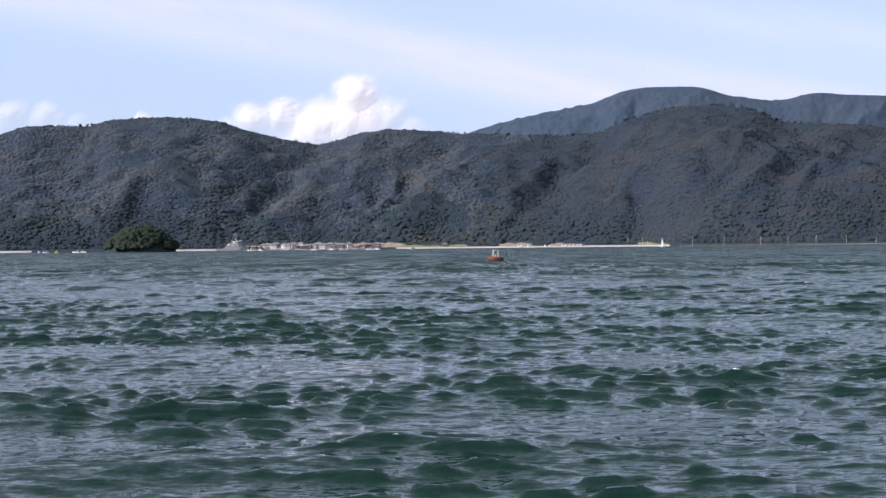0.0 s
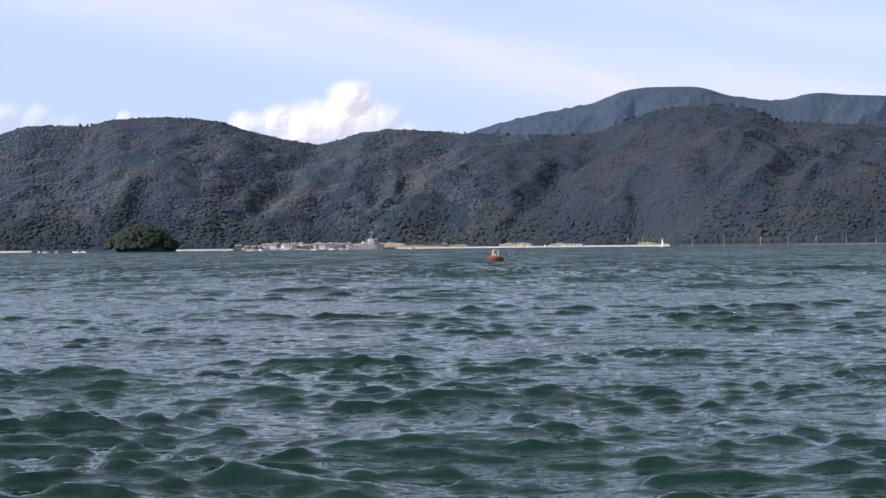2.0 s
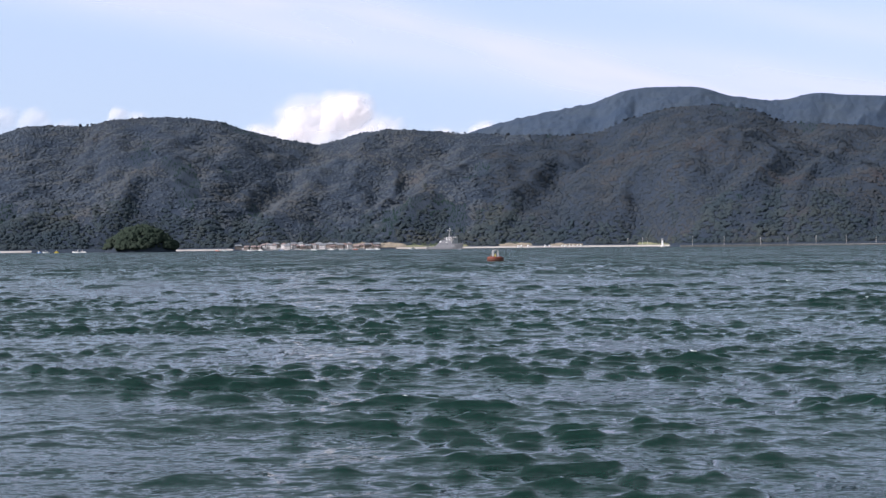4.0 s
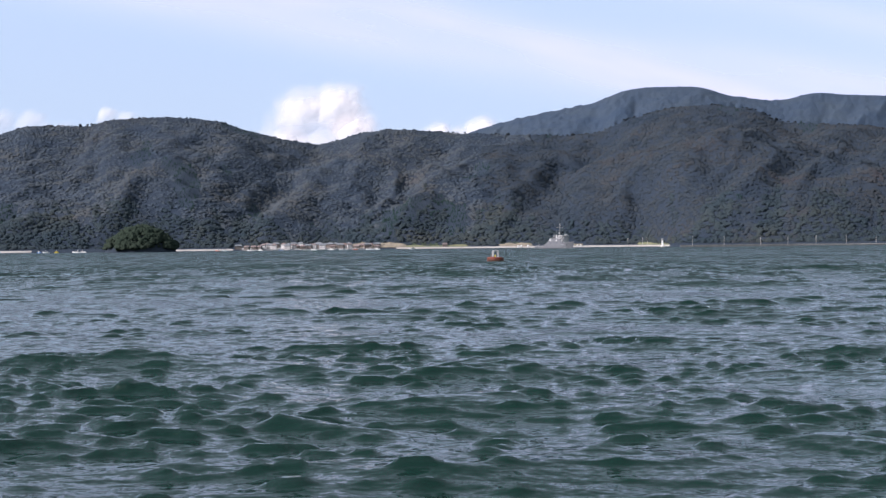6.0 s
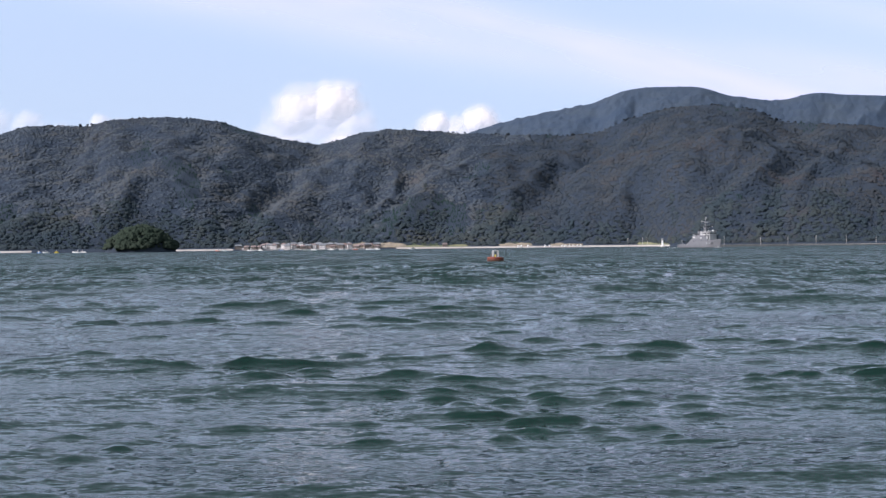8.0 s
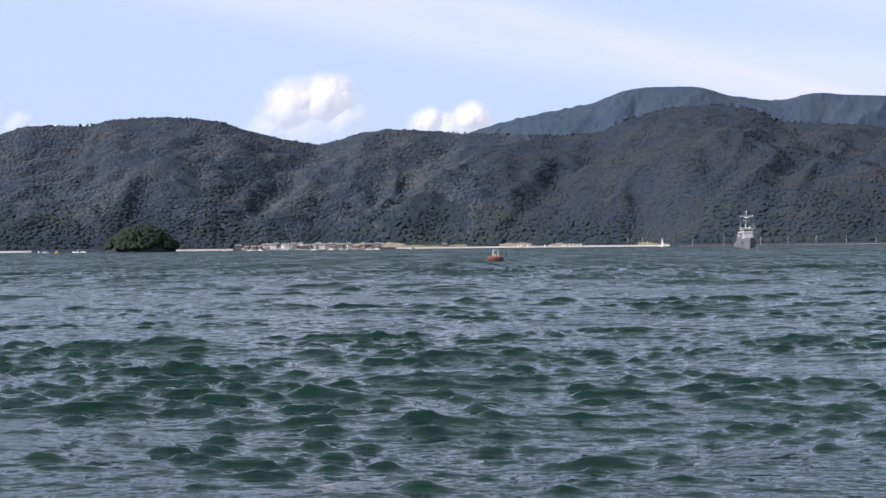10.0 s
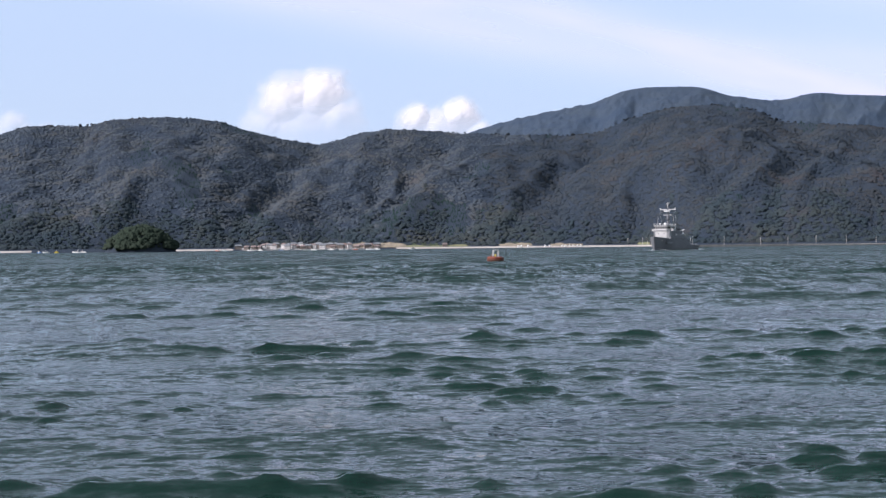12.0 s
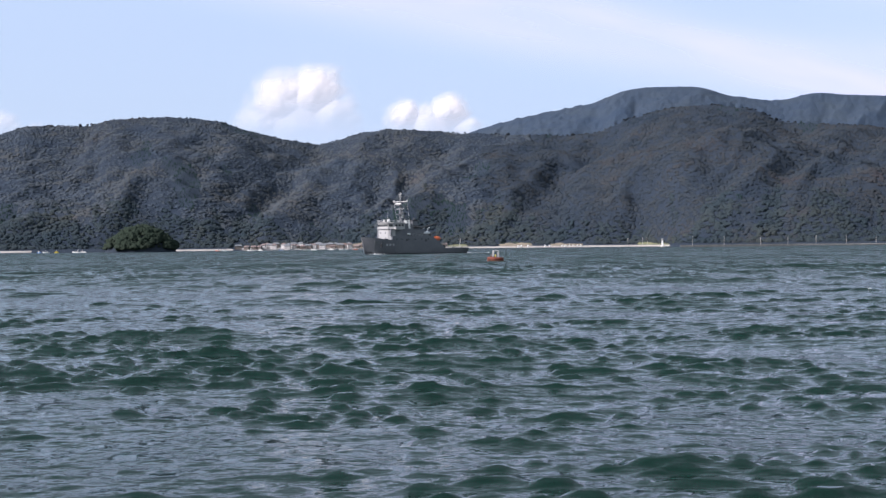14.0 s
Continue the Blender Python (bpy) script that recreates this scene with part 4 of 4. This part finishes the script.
def boats():
    kinds = [boat_kind(9, SHIP_WHITE, SHIP_WHITE, "white fishing boat moored by the shore"), boat_kind(13, SHIP_WHITE, SHIP_PALE, "long white work boat moored by the shore"),
             boat_kind(7, BLUE, SHIP_WHITE, "small blue-hulled boat moored by the shore"), boat_kind(6, YELLOW, YELLOW, "small yellow boat moored by the shore"), boat_kind(7, ORANGE, SHIP_WHITE, "small orange boat moored by the shore")]
    used = set()
    spots = [(-332, 1660, 2), (-326, 1650, 0), (-317.5, 1600, 3), (-301, 1660, 1), (-296, 1665, 1), (-185, 1850, 4), (-180, 1850, 0), (-158, 1875, 1), (-150, 1880, 0), (-133, 1880, 2),
             (-112, 1890, 1), (-106, 1890, 0), (-92, 1895, 0), (-82, 1895, 1), (-72, 1895, 4), (-60, 1895, 1), (-54, 1895, 0), (-25, 1900, 1)]
    for i, (b, d, k) in enumerate(spots):
        m = Matrix.Translation(bearing(b, d, 0)) @ pose(0, 0, 0, 0, 0, (i * 53) % 70 - 35 + 180 * (i % 2))
        if k in used:
            copy_thing(kinds[k], m)
        else:
            kinds[k].matrix_world = m
            used.add(k)


def beach_huts():
    base = tagged(new("beach_hut"), "small white beach tent hut on pale sand", "hut", "white huts on the beach")
    part("wall", box(fresh(), -1.3, 1.3, -1.2, 1.2, -0.6, 2.0), SHIP_WHITE, base)
    bm = fresh()
    v = [bm.verts.new(p) for p in ((-1.5, -1.4, 2.0), (1.5, -1.4, 2.0), (1.5, 1.4, 2.0), (-1.5, 1.4, 2.0), (0, 0, 3.0))]
    for f in ((0, 1, 4), (1, 2, 4), (2, 3, 4), (3, 0, 4), (3, 2, 1, 0)):
        bm.faces.new([v[k] for k in f])
    part("roof", bm, SHIP_WHITE, base)
    part("doorway", box(fresh(), -0.5, 0.5, -1.24, -1.18, -0.2, 1.7), DOOR_WOOD, base, "dark doorway")
    for i, b in enumerate((62, 64.5, 70, 84, 88, 98, 100.5, 104, 107, 110.5, 113)):
        m = Matrix.Translation(shore_point(b, 0.001 + 0.001 * (i % 3), 1.7)) @ pose(0, 0, 0, 0, 0, (i * 37) % 40 - 20)
        if i:
            copy_thing(base, m)
        else:
            base.matrix_world = m


PLASTER = plain("off_white_plaster", (0.40, 0.38, 0.37), (0.70, 0.68, 0.66), 3, 0.9)
TIMBER = plain("weathered_timber_boards", (0.10, 0.085, 0.075), (0.20, 0.17, 0.15), 2, 0.85)
METAL = plain("dull_metal_cladding", (0.30, 0.33, 0.36), (0.42, 0.45, 0.47), 3, 0.6)
ROOF_GREY = plain("grey_roof_tiles", (0.10, 0.11, 0.12), (0.22, 0.23, 0.24), 2, 0.45)
ROOF_BROWN = plain("brown_roof_tiles", (0.13, 0.10, 0.09), (0.24, 0.18, 0.165), 2, 0.5)
ROOF_RED = plain("rusty_red_roofing", (0.13, 0.08, 0.065), (0.21, 0.14, 0.115), 2, 0.6)
DOOR_WOOD = plain("dark_brown_wood", (0.06, 0.04, 0.03), (0.12, 0.08, 0.05), 1, 0.7)
BLUE = plain("blue_boat_paint", (0.05, 0.12, 0.28), (0.09, 0.18, 0.36), 2, 0.5)
BREAKWATER = plain("dark_wet_concrete", (0.05, 0.055, 0.055), (0.11, 0.11, 0.105), 6, 0.8)
seawall()
breakwater()
lighthouse()
utility_pole()
village()
boats()
beach_huts()


# ---- clouds, far behind the mountains ----
def cumulus(name, lobes, seed, label, wide, high, thick=0.86, deep=42.0):
    """A heap of cloud: rounded lobes (x, z, radius, in metres) with billows, thin at the rim and the base."""
    nx, nz = 150, 110
    xs, zs = np.linspace(-wide, wide, nx), np.linspace(0, high, nz)
    Z, X = np.meshgrid(zs, xs, indexing="ij")
    body = np.full_like(X, -9.0)
    warp = 24 * fbm(X / 80, Z / 80, seed, 4, 0.55)
    for lx, lz, lr in lobes:
        r = np.hypot(X - lx + warp, (Z - lz + warp * 0.6)) / lr
        body = np.maximum(body, 1 - r)
    puff = np.abs(fbm(X / 75, Z / 75, seed + 4, 3, 0.45))
    depth = np.clip(body + 0.1, 0, 1) ** 0.6 * deep * 2 + 9 * puff
    rim = smooth(-0.14, 0.58, body + 0.13 * fbm(X / 30, Z / 30, seed + 9, 4))
    wisps = 0.8 + 0.3 * fbm(X / 90, Z / 60, seed + 3, 4)
    base = smooth(0.12, 1.0, Z / high)
    edge = smooth(0, 0.12, 1 - np.abs(X) / wide) * smooth(0, 0.08, 1 - Z / high)
    dens = np.clip(rim * thick * np.clip(base * 1.15 + 0.25 * (wisps - 0.75), 0, 1) * np.clip(wisps + base * 0.6, 0, 1), 0, 1) * edge
    ob = mesh_object(name, np.stack([X, -depth, Z], -1), grid_faces(nz, nx), CLOUD)
    at = ob.data.attributes.new("cloud_thickness", "FLOAT", "POINT")
    at.data.foreach_set("value", dens.ravel().astype(np.float32))
    ob.visible_shadow = False
    return tagged(ob, label, "cloud")


CLOUD_AT = 4790.0
# Emission stands in for the sunlight that the heaped clouds scatter.
CLOUD = cloud_material("cumulus_glowing", 0.42, (0.32, 0.30, 0.29), (0.98, 0.92, 0.88))
# The sheet's glow also lifts the clear sky, blue where it is thin.
VEIL_GLOW = cloud_material("high_cloud_glowing", 0.66, (0.20, 0.20, 0.22), (0.78, 0.76, 0.98), (0.50, 0.70, 1.0))


def cloud_rows(rows, high):
    """Bearing of the middle and rise of the top, in thousandths, time by time."""
    return [(t, pose(b * CLOUD_AT / 1000, CLOUD_AT, r * CLOUD_AT / 1000 - high)) for t, b, r in rows]


HEAP_MAIN = cumulus("cumulus_main", [(-60, 250, 150), (70, 290, 130), (-150, 150, 120), (140, 190, 110), (0, 140, 190)], 31, "bright white heaped cloud with soft fading base", 300, 430)
HEAP_PEAK = cumulus("cumulus_peak", [(-20, 300, 110), (-130, 190, 130), (120, 210, 110), (40, 150, 190), (190, 160, 90)], 52, "towering white heaped cloud", 330, 420)
HEAP_LOW = cumulus("cumulus_low", [(-60, 130, 100), (60, 150, 100), (140, 90, 80), (-150, 90, 80)], 63, "low white heaped cloud above the ridge", 260, 260)
HEAP_EAST = cumulus("cumulus_east", [(-90, 170, 85), (80, 190, 90), (0, 120, 120), (150, 110, 70)], 74, "small bright heaped cloud growing above the saddle", 260, 290)
HEAP_WEST = cumulus("cumulus_west", [(-60, 120, 80), (70, 100, 90), (-180, 110, 90), (190, 70, 70)], 85, "faint low cloud bank above the ridge", 300, 220, 0.45)
HEAP_TUFT = cumulus("cumulus_tuft", [(-20, 90, 60), (60, 70, 60)], 96, "small white cloud tuft above the ridge", 150, 160, 0.55)


def high_veil():
    """A thin sheet of high cloud, streaked aslant, that slides across the whole sky. It glows everywhere, to brighten
    the sky behind.
    """
    nx, nz = 300, 110
    xs, zs = np.linspace(-4200, 3000, nx), np.linspace(120, 1350, nz)
    Z, X = np.meshgrid(zs, xs, indexing="ij")
    s = Z + 0.20 * X                                # streaks fall towards the east
    band = np.exp(-((s - 770) / 150) ** 2) * 0.9 + np.exp(-((s - 1150) / 90) ** 2) * 0.35
    tail = smooth(1100, 500, Z) * smooth(-500, 1600, X) * 0.8
    wisp = 0.72 + 0.5 * fbm(X / 1000 + 3, s / 190, 12, 4, 0.42)
    low = 0.26 * smooth(620, 250, Z) * (0.7 + 0.5 * fbm(X / 700, Z / 120, 19, 4))
    dens = np.clip(0.40 + 0.56 * ((band + tail * 0.4) * wisp + low), 0, 0.9)
    depth = 0.00001 * X ** 2
    ob = mesh_object("high_cloud_veil", np.stack([X, 4920 - depth, Z], -1), grid_faces(nz, nx), VEIL_GLOW)
    at = ob.data.attributes.new("cloud_thickness", "FLOAT", "POINT")
    at.data.foreach_set("value", dens.ravel().astype(np.float32))
    ob.visible_shadow = False
    return tagged(ob, "thin veil of high streaked cloud drifting slowly, glowing to brighten the sky", "cloud")


HIGH_VEIL = high_veil()


# ---- what moves ----
def at_sea(b, d, turn):
    p = bearing(b, d)
    return pose(p.x, p.y, 0, 0, 0, turn)


def motions():
    walk(WAVES, rolling(1.37, 0.15))
    walk(SHIP, [(0, at_sea(-170, 1830, -36)), (1.5, at_sea(-78.5, 1715, -38)), (3, at_sea(-29.7, 1610, -42)), (5.5, at_sea(72.4, 1430, -50)),
                (6.5, at_sea(121, 1330, -56)), (7.5, at_sea(181, 1190, -60)), (8.0, at_sea(216, 1110, -66)), (9.2, at_sea(251, 985, -84)),
                (10.5, at_sea(239, 874, -104)), (11, at_sea(229, 826, -109)), (12, at_sea(185, 722, -122)), (12.5, at_sea(144, 663, -129)),
                (13, at_sea(93.8, 628, -134)), (13.5, at_sea(34.4, 591, -136)), (14, at_sea(-34.4, 558, -138))])
    rows = []
    for i in range(57):
        t = i * 0.25
        rows.append((t, Matrix.Translation(bearing(42.9, 250, 0.06 + 0.07 * math.sin(7 * t))) @ pose(0, 0, 0, 2.5 * math.sin(9.1 * t), 2.5 * math.cos(6.3 * t), 20)))
    walk(BUOY, rows)
    walk(HEAP_MAIN, cloud_rows([(0, -90, 128), (3, -98, 131), (6.5, -100, 141), (8, -102, 143), (11, -110, 151), (14, -117, 156)], 430))
    walk(HEAP_PEAK, cloud_rows([(0, -66, 147), (1.5, -70, 144), (3, -70, 138), (6.5, -70, 112), (9, -80, 92), (14, -90, 80)], 420))
    walk(HEAP_LOW, cloud_rows([(0, -142, 128), (1.5, -150, 124), (3, -134, 116), (6.5, -140, 100), (14, -150, 88)], 260))
    walk(HEAP_EAST, cloud_rows([(0, 40, 90), (3, 22, 104), (6.5, 15, 113), (7.5, 14, 119), (8, 14, 120), (11, 3, 125), (14, -11, 130)], 290))
    walk(HEAP_WEST, cloud_rows([(0, -336, 130), (3, -345, 126), (7, -350, 122), (14, -372, 122)], 220))
    walk(HEAP_TUFT, cloud_rows([(0, -238, 118), (1.5, -250, 118), (3, -255, 121), (6.5, -269, 122), (9, -276, 110), (14, -290, 95)], 160))
    walk(HIGH_VEIL, [(0, pose(0, 0, 0)), (7, pose(620, 0, 0)), (14, pose(1200, 0, 0))])


motions()
